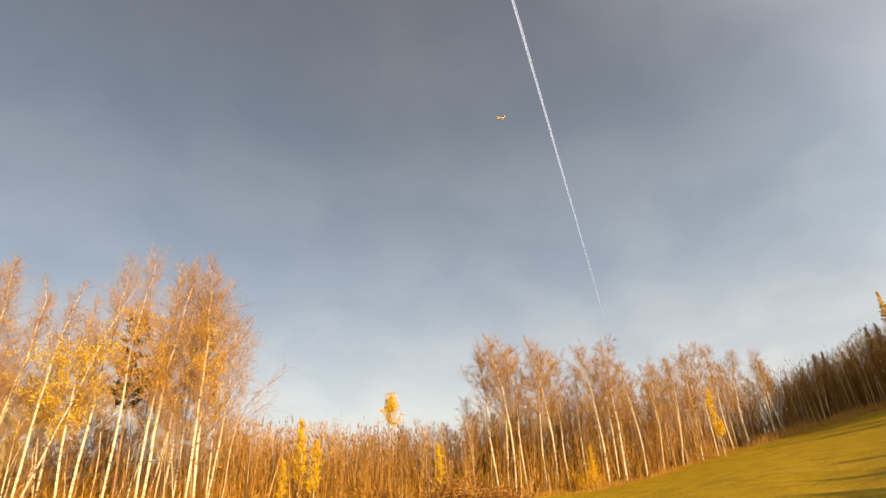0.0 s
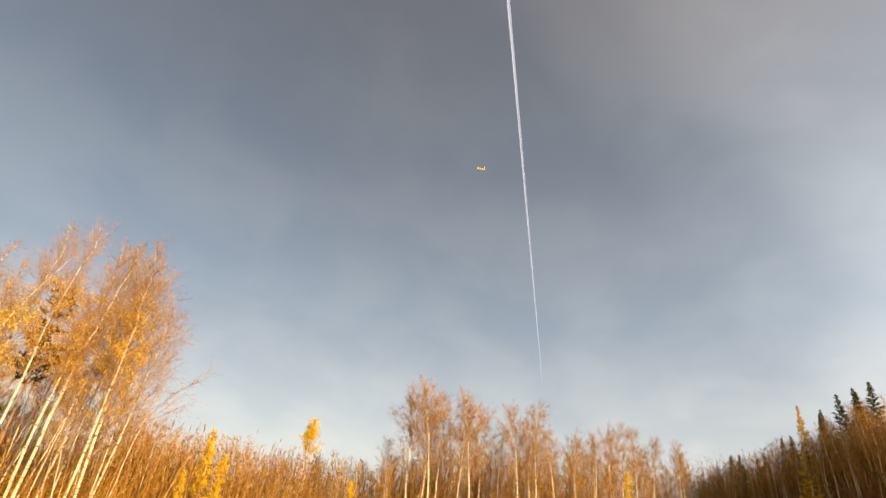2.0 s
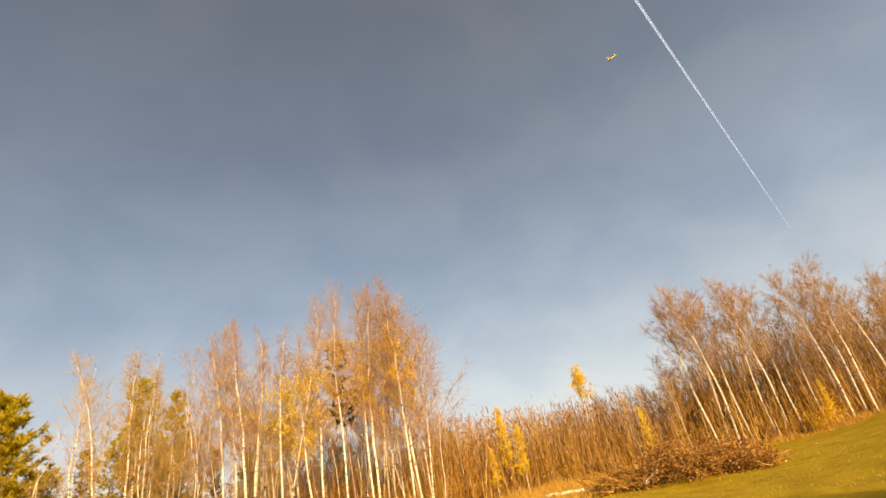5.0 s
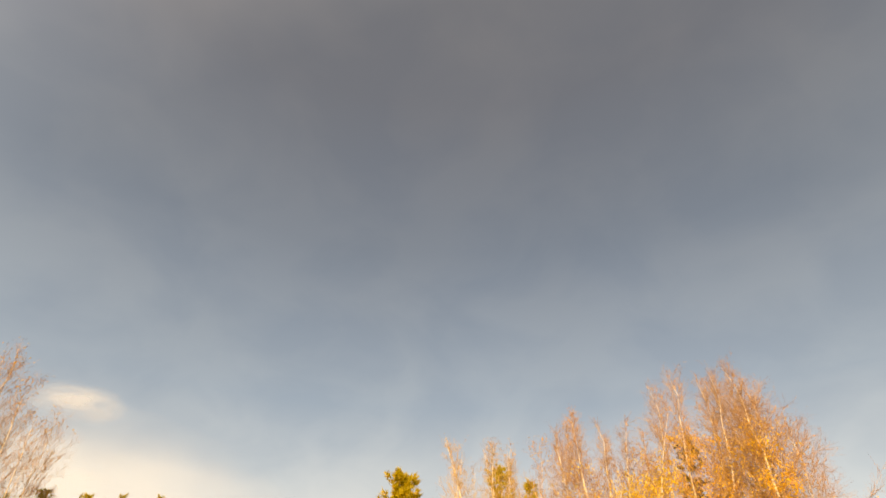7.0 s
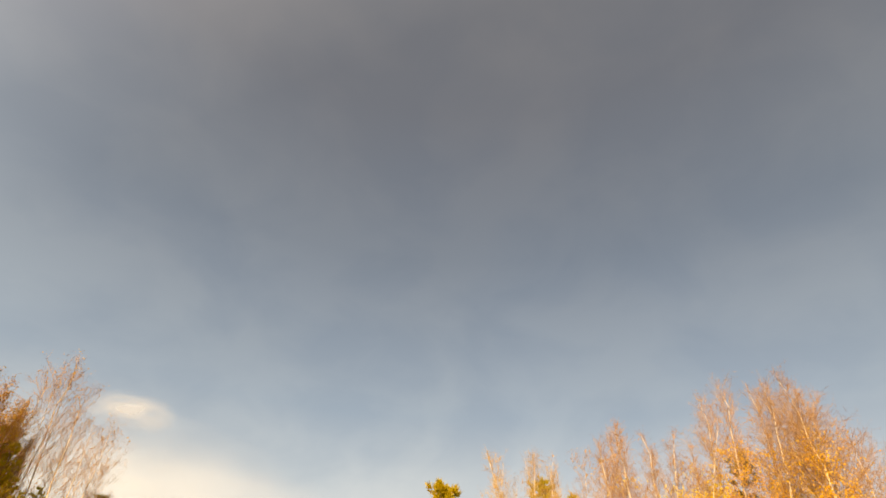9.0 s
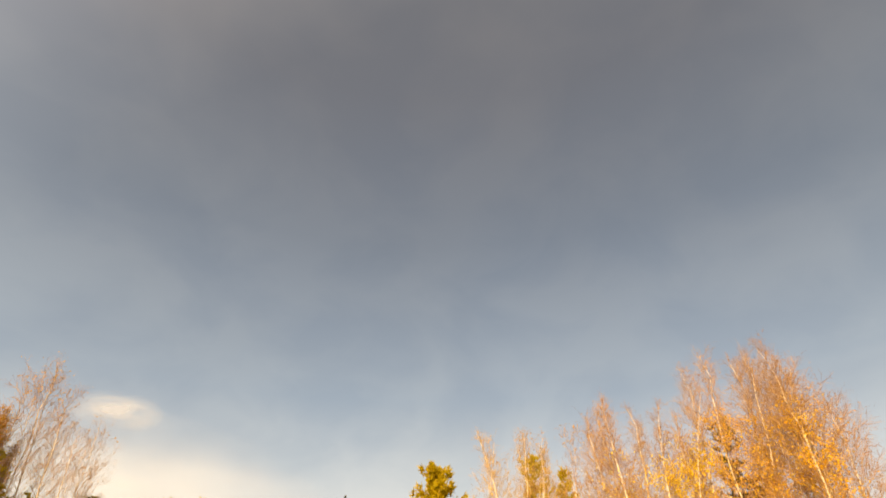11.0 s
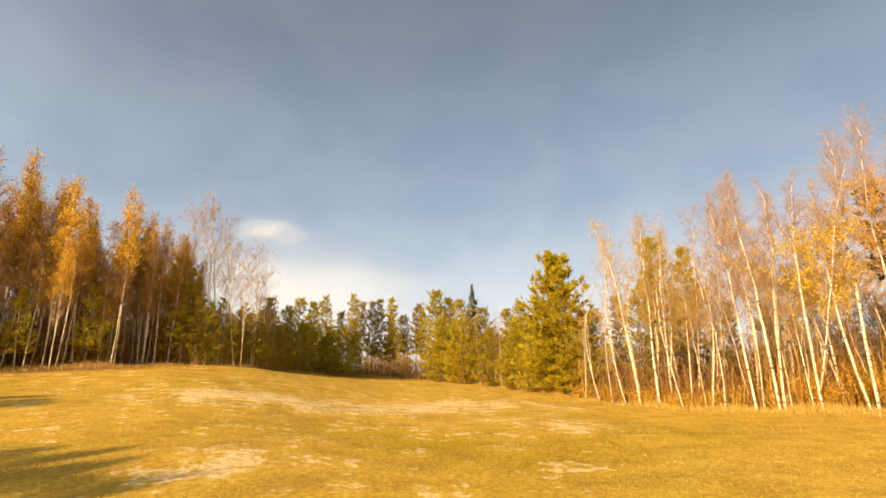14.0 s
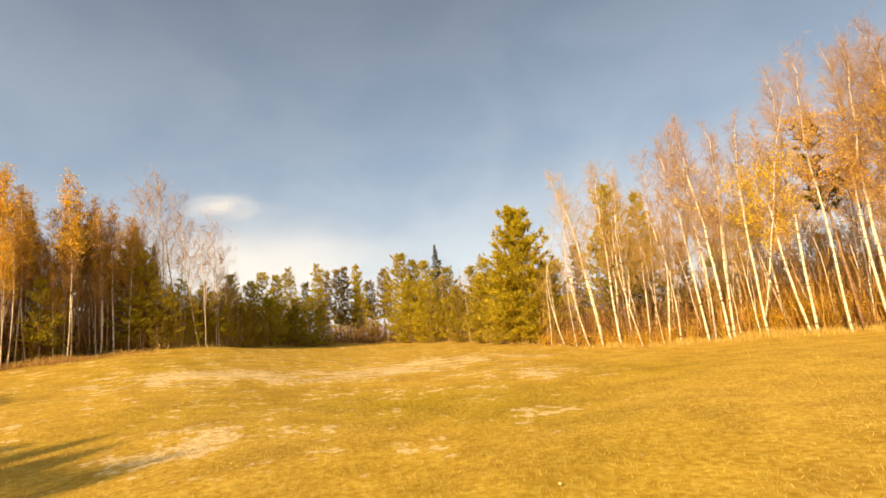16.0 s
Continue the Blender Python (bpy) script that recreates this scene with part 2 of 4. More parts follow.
def tri_mesh(name, verts, tris, mat, smooth=False):
    me = bpy.data.meshes.new(name)
    verts, tris = np.asarray(verts, np.float32).reshape(-1, 3), np.asarray(tris, np.int32).reshape(-1, 3)
    me.vertices.add(len(verts)); me.vertices.foreach_set("co", verts.ravel())
    me.loops.add(tris.size); me.loops.foreach_set("vertex_index", tris.ravel())
    me.polygons.add(len(tris))
    me.polygons.foreach_set("loop_start", np.arange(0, tris.size, 3, dtype=np.int32))
    me.polygons.foreach_set("loop_total", np.full(len(tris), 3, np.int32))
    if smooth:
        me.polygons.foreach_set("use_smooth", np.ones(len(tris), bool))
    me.update(calc_edges=True)
    me.materials.append(mat)
    return me


class Soup:
    """Gathers triangles."""

    def __init__(self):
        self.v, self.f, self.n = [], [], 0

    def add(self, v, f):
        v = np.asarray(v, float).reshape(-1, 3)
        self.v.append(v); self.f.append(np.asarray(f, int).reshape(-1, 3) + self.n)
        self.n += len(v)

    def tube(self, pts, radii, sides=5):
        pts, radii = np.asarray(pts, float), np.asarray(radii, float)
        d = np.gradient(pts, axis=0)
        d /= np.linalg.norm(d, axis=1, keepdims=True) + 1e-9
        ref = np.where(np.abs(d[:, 2:3]) > 0.9, [[1.0, 0, 0]], [[0, 0, 1.0]])
        u = np.cross(d, ref); u /= np.linalg.norm(u, axis=1, keepdims=True) + 1e-9
        w = np.cross(d, u)
        an = np.arange(sides) * 2 * np.pi / sides
        ring = pts[:, None] + radii[:, None, None] * (np.cos(an)[None, :, None] * u[:, None] + np.sin(an)[None, :, None] * w[:, None])
        k, s = len(pts), sides
        i, j = np.meshgrid(np.arange(k - 1), np.arange(s), indexing="ij")
        a, b2 = i * s + j, i * s + (j + 1) % s
        f = np.concatenate([np.stack([a, b2, b2 + s], -1).reshape(-1, 3), np.stack([a, b2 + s, a + s], -1).reshape(-1, 3)])
        caps = [(0, q + 1, q) for q in range(1, s - 1)] + [((k - 1) * s, (k - 1) * s + q, (k - 1) * s + q + 1) for q in range(1, s - 1)]
        self.add(ring.reshape(-1, 3), np.concatenate([f, np.array(caps)]))

    def twigs(self, p, d, length, r):
        """Thin three-sided spikes from p along d."""
        p, d = np.asarray(p, float), np.asarray(d, float)
        d = d / (np.linalg.norm(d, axis=1, keepdims=True) + 1e-9)
        n = len(p)
        ref = np.where(np.abs(d[:, 2:3]) > 0.8, [[1.0, 0, 0]], [[0, 0, 1.0]])
        u = np.cross(d, ref); u /= np.linalg.norm(u, axis=1, keepdims=True)
        w = np.cross(d, u)
        r = np.broadcast_to(np.asarray(r, float).reshape(-1, 1), (n, 1))
        tip = p + d * np.asarray(length, float).reshape(-1, 1)
        v = np.stack([p + u * r, p - 0.5 * u * r + 0.87 * w * r, p - 0.5 * u * r - 0.87 * w * r, tip], 1)
        base = np.arange(n)[:, None, None] * 4
        self.add(v.reshape(-1, 3), (base + np.array([[0, 1, 3], [1, 2, 3], [2, 0, 3]])[None]).reshape(-1, 3))

    def slivers(self, p, d, length, w, rng):
        """Flat one-triangle needles and far twigs from p along d."""
        p, d = np.asarray(p, float), unit(np.asarray(d, float))
        n = len(p)
        side = unit(np.cross(d, rng.normal(size=(n, 3)))) * np.broadcast_to(np.asarray(w, float).reshape(-1, 1), (n, 1))
        v = np.stack([p + side, p - side, p + d * np.asarray(length, float).reshape(-1, 1)], 1)
        self.add(v.reshape(-1, 3), np.arange(n * 3).reshape(-1, 3))

    def leaves(self, p, size, rng, long=1.0):
        """Small folded leaf blades, each of two triangles."""
        n = len(p)
        a = rng.normal(size=(n, 3)); a /= np.linalg.norm(a, axis=1, keepdims=True)
        b = rng.normal(size=(n, 3)); b -= a * (a * b).sum(1, keepdims=True); b /= np.linalg.norm(b, axis=1, keepdims=True)
        c = np.cross(a, b)
        s = (np.asarray(size) * rng.uniform(0.6, 1.3, n)).reshape(-1, 1)
        v = np.stack([p - a * s * long, p + b * s * 0.62, p + a * s * long, p - b * s * 0.62 + c * s * 0.25], 1)
        base = np.arange(n)[:, None, None] * 4
        self.add(v.reshape(-1, 3), (base + np.array([[0, 1, 2], [0, 2, 3]])[None]).reshape(-1, 3))

    def mesh(self, name, mat, smooth=False):
        return tri_mesh(name, np.concatenate(self.v), np.concatenate(self.f), mat, smooth)


RAW = {}


def part(name, soup, mat, parent, label="", smooth=False, kind=""):
    RAW.setdefault(parent.name, []).append((soup, mat))
    ob = new(name, soup.mesh(name, mat, smooth))
    ob.parent = parent
    return tagged(ob, label, kind=kind)


# ---- ground ----
AZ_KEYS = (-180, -120, -90, -60, -45, -40, -34, -28, -18, -13, -4, 5, 16, 28, 43, 54, 60, 66, 71, 77, 86, 91, 96, 101, 110, 116, 130, 150, 180)
EDGE_R = (60, 50, 48, 52, 62, 70, 80, 76, 50, 45, 42, 40, 34, 28, 28, 29, 32, 37, 45, 55, 55, 48, 42, 40, 38, 37, 36, 45, 60)
EDGE_EL = (-1, 0, 1.5, 3.5, 4.8, 4.1, 2.8, 1.8, -0.6, -2.0, -2.5, -2.5, -2.8, -3.6, -3.2, -2.9, -2.3, -1.2, -0.4, 0.4, 1.0, 1.6, 2.1, 2.8, 2.5, 2.3, 2.0, 0.5, -1)


def edge_r(az):
    return np.interp(az, AZ_KEYS, EDGE_R)


def height(x, y):
    """The ground's height: a hollow with rising flanks, level beyond the wood's edge."""
    x, y = np.asarray(x, float), np.asarray(y, float)
    az, r = np.degrees(np.arctan2(-x, y)), np.hypot(x, y)
    z = 0
    for off in (-4, 0, 4):
        q = (az + off + 180) % 360 - 180
        ed = edge_r(q)
        ze = 1.7 + ed * np.tan(np.radians(np.interp(q, AZ_KEYS, EDGE_EL)))
        s = np.minimum(r / ed, 1.0)
        z = z + ze * np.where(s < 1, s ** 1.5, 1.0) / 3
    far = np.clip((r - 150) / 400, 0, 1)
    wob = 0.05 * np.sin(x * 0.55 + 1.3) * np.cos(y * 0.47) + 0.03 * np.sin(x * 1.3 + y * 0.9)
    return z * (1 - far) + 1.0 * far + wob * np.clip((r - 2) / 6, 0, 1)


def at(az, r):
    a = radians(az)
    x, y = -math.sin(a) * r, math.cos(a) * r
    return x, y, float(height(x, y))


def build_ground():
    na = 240
    rad = np.concatenate([[0.0], np.geomspace(1.0, 110, 90), np.geomspace(125, 4000, 14)])
    an = np.radians(np.arange(na) * 360 / na)
    R, A = np.meshgrid(rad[1:], an, indexing="ij")
    X, Y = -np.sin(A) * R, np.cos(A) * R
    v = np.concatenate([[[0, 0, float(height(0, 0))]], np.stack([X, Y, height(X, Y)], -1).reshape(-1, 3)])
    f = [(0, 1 + j, 1 + (j + 1) % na) for j in range(na)]
    i, j = np.meshgrid(np.arange(len(rad) - 2), np.arange(na), indexing="ij")
    a, b = 1 + i * na + j, 1 + i * na + (j + 1) % na
    f = np.concatenate([np.array(f), np.stack([a, a + na, b + na], -1).reshape(-1, 3), np.stack([a, b + na, b], -1).reshape(-1, 3)])
    me = tri_mesh("ground", v, f, ground_material(), True)
    az, r = np.degrees(np.arctan2(-v[:, 0], v[:, 1])), np.hypot(v[:, 0], v[:, 1])
    ed = edge_r(az)
    red = np.clip((r - ed + 1.5 + 3.0 * np.clip((az - 102) / 6, 0, 1)) / 4.0, 0, 1)
    green = np.clip((35 - az) / 40, 0, 1) * 0.75 * np.clip((az + 140) / 60, 0, 1) * np.clip((r - 2) / 8, 0.3, 1)
    green = green + 0.36 * np.exp(-((az - 74) / 18) ** 2 - ((r - 13.5) / 4) ** 2)
    blue = np.clip((az - 50) / 15, 0, 1) * np.clip((r - 5) / 4, 0, 1) * 0.26
    for pa, pr, ra, rr, k in ((92, 23, 9, 3.5, 0.42), (80, 24, 7, 2.5, 0.34), (103, 24, 6, 2.5, 0.32), (102, 10.2, 7, 1.1, 0.34), (65.5, 10.5, 3, 0.6, 0.38), (63, 18, 7, 1.8, 0.36), (72, 27, 8, 3, 0.36)):
        blue = blue + k * np.exp(-((az - pa) / ra) ** 2 - ((r - pr) / rr) ** 2)
    col = me.color_attributes.new("cover", "FLOAT_COLOR", "POINT")
    col.data.foreach_set("color", np.stack([red, green, blue, np.ones_like(red)], -1).astype(np.float32).ravel())
    return tagged(new("ground", me), "autumn field of short dry golden grass with bare sandy patches", "ground", kind="structure")


build_ground()


# ---- trees ----
def bent(rng, h, lean, k=9, wob=0.012):
    """A trunk's line from the foot to a top moved sideways by lean."""
    t = np.linspace(0, 1, k)
    lx, ly = lean
    p = np.stack([lx * t ** 1.3, ly * t ** 1.3, h * t], -1)
    p[1:, :2] += np.cumsum(rng.normal(0, wob * h / 3, (k - 1, 2)), 0) * t[1:, None]
    p[:, :2] += np.sin(np.pi * t)[:, None] * rng.normal(0, wob * h, 2)      # a slow bow
    p[-1, :2] = lx, ly
    return p


def along(p, u):
    t = np.linspace(0, 1, len(p))
    return np.stack([np.interp(u, t, p[:, i]) for i in range(3)], -1)


def birch(name, seed, h, lean=(0, 0), width=1.6, start=0.35, limbs=46, twig_n=2600, leaf_n=0, leaf_at=(0.2, 0.9), leaf_size=0.040,
          bark=None, twig=None, leaf=None, r0=None, twig_r=0.0065, up=0.75, label="", fork=0.0, flat=False, spread=0.12, leader=3.0, crook=0.016, shoots=3, blunt=0.70):
    """A crooked trunk, ascending limbs that carry side shoots, fine twigs on all of them, and leaves in clusters."""
    rng = np.random.default_rng(seed)
    top = tagged(new(name), label, "tree")
    trunk = bent(rng, h, lean, 13, crook)
    r0 = r0 or 0.0075 * h
    wood, fine, twg = Soup(), Soup(), Soup()
    wood.tube(trunk - [0, 0, 0.15], r0 * (1.02 - np.linspace(0, 1, len(trunk)) ** 1.7) ** 0.8 * np.r_[1.25, np.ones(len(trunk) - 1)], 7)
    stems = [trunk]
    if fork:
        f0 = along(trunk, np.array([fork]))[0]
        tip = along(trunk, np.array([0.93]))[0] + np.r_[rng.normal(0, 0.09 * h, 2), 0]
        t = np.linspace(0, 1, 9)[:, None]
        side = f0 + (tip - f0) * t + np.array([0, 0, 0.3]) * t * (1 - t)
        side[:, :2] += np.cumsum(rng.normal(0, 0.06, (9, 2)), 0) * t
        wood.tube(side, r0 * (1 - fork * 0.9) * np.linspace(0.75, 0.1, 9), 6)
        stems.append(side)
    pts, dirs, wts, sh_p, sh_d, sh_l, sh_r = [], [], [], [], [], [], []
    ga = rng.uniform(0, 6.28)
    t = np.linspace(0, 1, 5)[:, None]
    for i in range(limbs):
        st = stems[i % len(stems)] if i % 3 else trunk
        u = start + (0.97 - start) * (i + rng.uniform()) / limbs
        p0 = along(st, np.array([u]))[0]
        ga += 2.4 + rng.normal(0, 0.4)
        v = (u - start) / (1 - start)
        ln = width * (0.42 + 0.70 * math.sin(math.pi * min(1, 0.22 + v * 0.72))) * rng.uniform(0.5, 1.2) * (1.10 - blunt * v)
        d = np.array([math.cos(ga), math.sin(ga), up + 0.75 * v + rng.normal(0, 0.22)])
        d /= np.linalg.norm(d)
        lb = p0 + d * ln * t + np.array([0, 0, 0.20 * ln]) * t ** 2 + np.cumsum(rng.normal(0, 0.035 * ln, (5, 3)), 0) * t
        rad = max(0.009, r0 * (1 - u) * 0.5)
        fine.tube(lb[::2] if flat == 2 else lb, (rad * np.linspace(1, 0.3, 5))[::2 if flat == 2 else 1], 3)
        pts.append(lb); dirs.append(unit(np.gradient(lb, axis=0))); wts.append(0.7 * ln)
        for k in range(shoots):
            s0 = rng.uniform(0.2, 0.9)
            sd = unit(d * 0.8 + rng.normal(0, 0.5, 3) + [0, 0, 0.2])
            sl = ln * rng.uniform(0.28, 0.55) * (1.2 - 0.5 * s0)
            sb = along(lb, np.array([s0])) + sd * sl * t + np.array([0, 0, 0.06 * sl]) * t ** 2
            sh_p.append(sb[0]); sh_d.append(sd); sh_l.append(sl); sh_r.append(0.55 * rad)
            pts.append(sb); dirs.append(np.repeat(sd[None], 5, 0)); wts.append(0.9 * sl)
    if shoots:
        fine.twigs(sh_p, sh_d, sh_l, sh_r)
    for st in stems:
        k = along(st, np.linspace(0.72, 1, 5)); pts.append(k); dirs.append(unit(np.gradient(k, axis=0))); wts.append(leader)
    pts, dirs = np.array(pts), np.array(dirs)
    w = np.array(wts); w /= w.sum()
    n1 = twig_n // 3
    li = rng.choice(len(pts), n1, p=w)
    uu = rng.uniform(0.12, 1, n1) * 4
    i0 = np.minimum(uu.astype(int), 3); fr = (uu - i0)[:, None]
    p = pts[li, i0] * (1 - fr) + pts[li, i0 + 1] * fr
    d = unit(dirs[li, i0] * 0.9 + rng.normal(0, 0.5, (n1, 3)) + [0, 0, 0.2])
    ln = rng.uniform(0.25, 0.75, n1) * (0.5 + width / 3.2)
    spike = (lambda p, d, ln, w: twg.slivers(p, d, ln, w, rng)) if flat else twg.twigs
    spike(p, d, ln, twig_r)
    n2 = twig_n - n1
    pick = rng.integers(0, n1, n2)
    q = p[pick] + d[pick] * (ln[pick] * rng.uniform(0.15, 0.95, n2))[:, None]
    d2 = unit(d[pick] * 0.7 + rng.normal(0, 0.6, (n2, 3)) + [0, 0, 0.02])
    ln2 = rng.uniform(0.15, 0.45, n2)
    spike(q, d2, ln2, twig_r * 0.75)
    part("trunk", wood, bark or BIRCH_BARK, top, smooth=True)
    part("branchwork", fine, LIMB, top, kind="stuff")
    part("crown", twg, twig or TWIG, top, kind="stuff")
    if leaf_n:
        lv = Soup()
        z = q[:, 2] / h
        ok = np.where((z > leaf_at[0]) & (z < leaf_at[1]))[0]
        if len(ok) < 20:
            ok = np.arange(n2)
        seeds = q[rng.choice(ok, 11)]
        near = np.min(np.linalg.norm(q[ok][:, None] - seeds[None], axis=-1), 1)
        pw = np.exp(-(near / 0.55) ** 2) + spread
        s = rng.choice(ok, leaf_n, p=pw / pw.sum())
        lv.leaves(q[s] + d2[s] * (ln2[s] * rng.uniform(0, 1, leaf_n))[:, None] + rng.normal(0, 0.06, (leaf_n, 3)), leaf_size, rng)
        part("foliage", lv, leaf or LEAF_GOLD, top, kind="stuff")
    return top


def pine(name, seed, h, width=1.7, bare=0.2, tufts=760, needles=13, mat=None, label="", taper=0.8, gaps=0.12, lean=0.02, wide=0.036):
    """Whorls of boughs that sweep up at the tip, with needle tufts fanned along their outer part."""
    rng = np.random.default_rng(seed)
    top = tagged(new(name), label, "tree")
    wood, fol = Soup(), Soup()
    tr = bent(rng, h, rng.normal(0, lean * h, 2), 9, 0.010)
    wood.tube(tr - [0, 0, 0.15], 0.008 * h * np.linspace(1, 0.12, 9), 7)
    whorls = max(8, int(h * (1 - bare) / 0.40))
    per = tufts / (whorls * 6 * (1 - gaps))
    t = np.linspace(0, 1, 5)[:, None]
    for i in range(whorls):
        size, turn = rng.uniform(0.72, 1.15), rng.uniform(0, 6.28)
        for b in range(6):
            if rng.uniform() < gaps:
                continue
            u = bare + (0.985 - bare) * min(1, (i + rng.uniform(0, 0.9)) / whorls)
            v = (u - bare) / (1 - bare)
            p0 = along(tr, np.array([u]))[0]
            an = turn + b * 1.047 + rng.normal(0, 0.3)
            ln = (width * (1 - v) ** taper * min(1, 0.6 + 2.4 * v) + 0.14) * size * rng.uniform(0.6, 1.2)
            d = unit(np.array([math.cos(an), math.sin(an), 0.02 + 0.85 * v ** 2 + rng.normal(0, 0.14)]))
            lb = p0 + d * ln * t + np.array([0, 0, 0.30 * ln]) * t ** 2
            wood.tube(lb[::2], 0.022 * np.linspace(1, 0.3, 3) * (1.2 - v * 0.7), 3)
            n = max(2, int(per * (0.35 + 1.3 * ln / width)))
            s = 1 - 0.8 * rng.uniform(0, 1, n) ** 1.2
            side = np.cross(d, [0, 0, 1])
            off = rng.normal(0, 0.30, n) * ln * (1.2 - s)
            c = along(lb, s) + side * off[:, None] + rng.normal(0, 0.05, (n, 3)) + np.array([0, 0, 0.12]) * ln * np.abs(off)[:, None]
            c, out = np.repeat(c, needles, 0), np.repeat(np.sign(off), needles)[:, None] * side
            nd = unit(d * 0.7 + out * 0.45 + rng.normal(0, 0.5, (len(c), 3)) + [0, 0, 0.45])
            fol.slivers(c, nd, rng.uniform(0.16, 0.42, len(c)) * (0.6 + wide / 0.09), wide, rng)
    part("trunk", wood, PINE_BARK, top, smooth=True)
    part("foliage", fol, mat or NEEDLE_PINE, top, kind="stuff")
    return top


def spruce(name, seed, h, width=1.5, mat=None, label="", dense=28):
    rng = np.random.default_rng(seed)
    top = tagged(new(name), label, "tree")
    wood, fol = Soup(), Soup()
    tr = bent(rng, h, (0, 0), 6, 0.003)
    wood.tube(tr - [0, 0, 0.15], 0.010 * h * np.linspace(1, 0.08, 6), 6)
    n = 190
    for i in range(n):
        u = 0.06 + 0.93 * (i + rng.uniform()) / n
        an = i * 2.4 + rng.normal(0, 0.5)
        ln = (width * (1 - u) + 0.04) * rng.uniform(0.65, 1.15)
        d = np.array([math.cos(an), math.sin(an), -0.28 + 0.75 * u ** 2])
        p0 = along(tr, np.array([u]))[0]
        t = np.linspace(0, 1, 4)[:, None]
        lb = p0 + unit(d) * ln * t + np.array([0, 0, 0.16 * ln]) * t ** 2
        if i % 2 == 0:
            wood.tube(lb[:2], 0.012 * np.linspace(1, 0.5, 2), 3)
        s = rng.uniform(0.12, 1, dense)
        c = along(lb, s) + rng.normal(0, 0.03, (dense, 3))
        side = np.cross(unit(d), [0, 0, 1]) * np.where(rng.uniform(size=dense) < 0.5, 1, -1)[:, None]
        nd = unit(unit(d) * 0.9 + side * 0.6 + rng.normal(0, 0.4, (dense, 3)) + [0, 0, -0.1])
        fol.slivers(c, nd, (0.06 + 0.42 * ln * (1 - 0.5 * s)) * rng.uniform(0.6, 1.1, dense), 0.03 + 0.03 * min(ln, 1), rng)
    part("trunk", wood, PINE_BARK, top, smooth=True)
    part("foliage", fol, mat or NEEDLE_SPRUCE, top, kind="stuff")
    return top


def put(ob, az, r, spin=0.0, scale=1.0, sink=0.0):
    x, y, z = at(az, r)
    ob.matrix_basis = Matrix.Translation((x, y, z - sink)) @ Matrix.Rotation(spin, 4, "Z") @ Matrix.Diagonal((scale, scale, scale, 1))
    return ob


def place_copy(src, az, r, spin, scale, label="", group=""):
    x, y, z = at(az, r)
    ob = copy_thing(src, Matrix.Translation((x, y, z)) @ Matrix.Rotation(spin, 4, "Z"))
    ob.scale = (scale,) * 3
    return tagged(ob, label, "", group)


# The tall birches of the near clump: azimuth of foot, azimuth and elevation of tip, distance.
CLUMP = [(57.3, 60.3, 17.2, 30), (55.5, 55.1, 16.9, 30), (54.6, 53.8, 15.2, 31), (52.6, 51.3, 11.5, 30), (50.3, 49.0, 10.0, 31),
         (47.2, 48.2, 17.8, 28), (46.6, 47.2, 18.4, 28.6), (45.4, 46.4, 19.3, 28), (45.0, 43.9, 18.4, 28.4), (42.8, 43.0, 9.6, 28.5)]
CLUMP_GOLD = [(42.2, 40.7, 18.3, 28), (38.9, 39.5, 17.2, 27.6), (38.4, 37.7, 21.0, 28), (36.0, 35.5, 22.3, 27.4), (34.3, 33.6, 15.2, 29),
              (33.3, 32.9, 21.2, 28), (32.9, 31.6, 21.6, 27.5), (30.6, 32.0, 20.8, 28.6), (29.6, 30.3, 22.3, 27.2), (28.6, 28.0, 19.6, 27.8),
              (27.7, 26.2, 16.6, 28.4), (31.4, 29.4, 18.5, 29.4), (40.6, 41.6, 16.0, 29.5)]


def hero(spec, seed, gold):
    az, taz, tel, r = spec
    x, y, z = at(az, r)
    tx, ty = -math.sin(radians(taz)) * r, math.cos(radians(taz)) * r
    h = 1.7 + r * math.tan(radians(tel)) - z
    rng = random.Random(seed)
    leafy = gold and (rng.random() < 0.3 or 35.5 < az < 43)
    full, broad = tel > 19, az < 29 and gold
    ob = birch("birch_tree", seed, h, (tx - x, ty - y), width=(2.7 if broad else 1.55 if full else 1.25) * rng.uniform(0.9, 1.15), start=0.30 if broad else rng.uniform(0.30, 0.44),
               limbs=74 if broad else 58 if full else 46, twig_n=6600 if broad else 4600 if full else 3400, flat=1, twig_r=0.0058,
               leaf_n=1500 if 30 < az < 36.5 else int(rng.uniform(1900, 3200)) if leafy else (420 if full else 60),
               leaf_at=(0.16, 0.76), leaf_size=0.043, r0=rng.uniform(0.0038, 0.0055) * h, spread=0.10, fork=rng.choice((0.06, 0.14, 0.4)) if rng.random() < 0.55 else 0,
               up=0.6 if broad else 1.0, crook=rng.uniform(0.012, 0.024), shoots=4, leader=2.2,
               twig=TWIG if gold or tel > 17.5 else TWIG_GREY, leaf=LEAF_GOLD if az > 37 else LEAF_AMBER,
               label="tall white-barked birch with thinning golden leaves" if leafy else "tall bare white-barked birch with fine reddish twigs")
    tagged(ob, group="birches at the edge of the field")
    ob.location = (x, y, z)
    return ob


for i, spec in enumerate(CLUMP):
    hero(spec, 100 + i, False)
for i, spec in enumerate(CLUMP_GOLD):
    hero(spec, 200 + i, True)

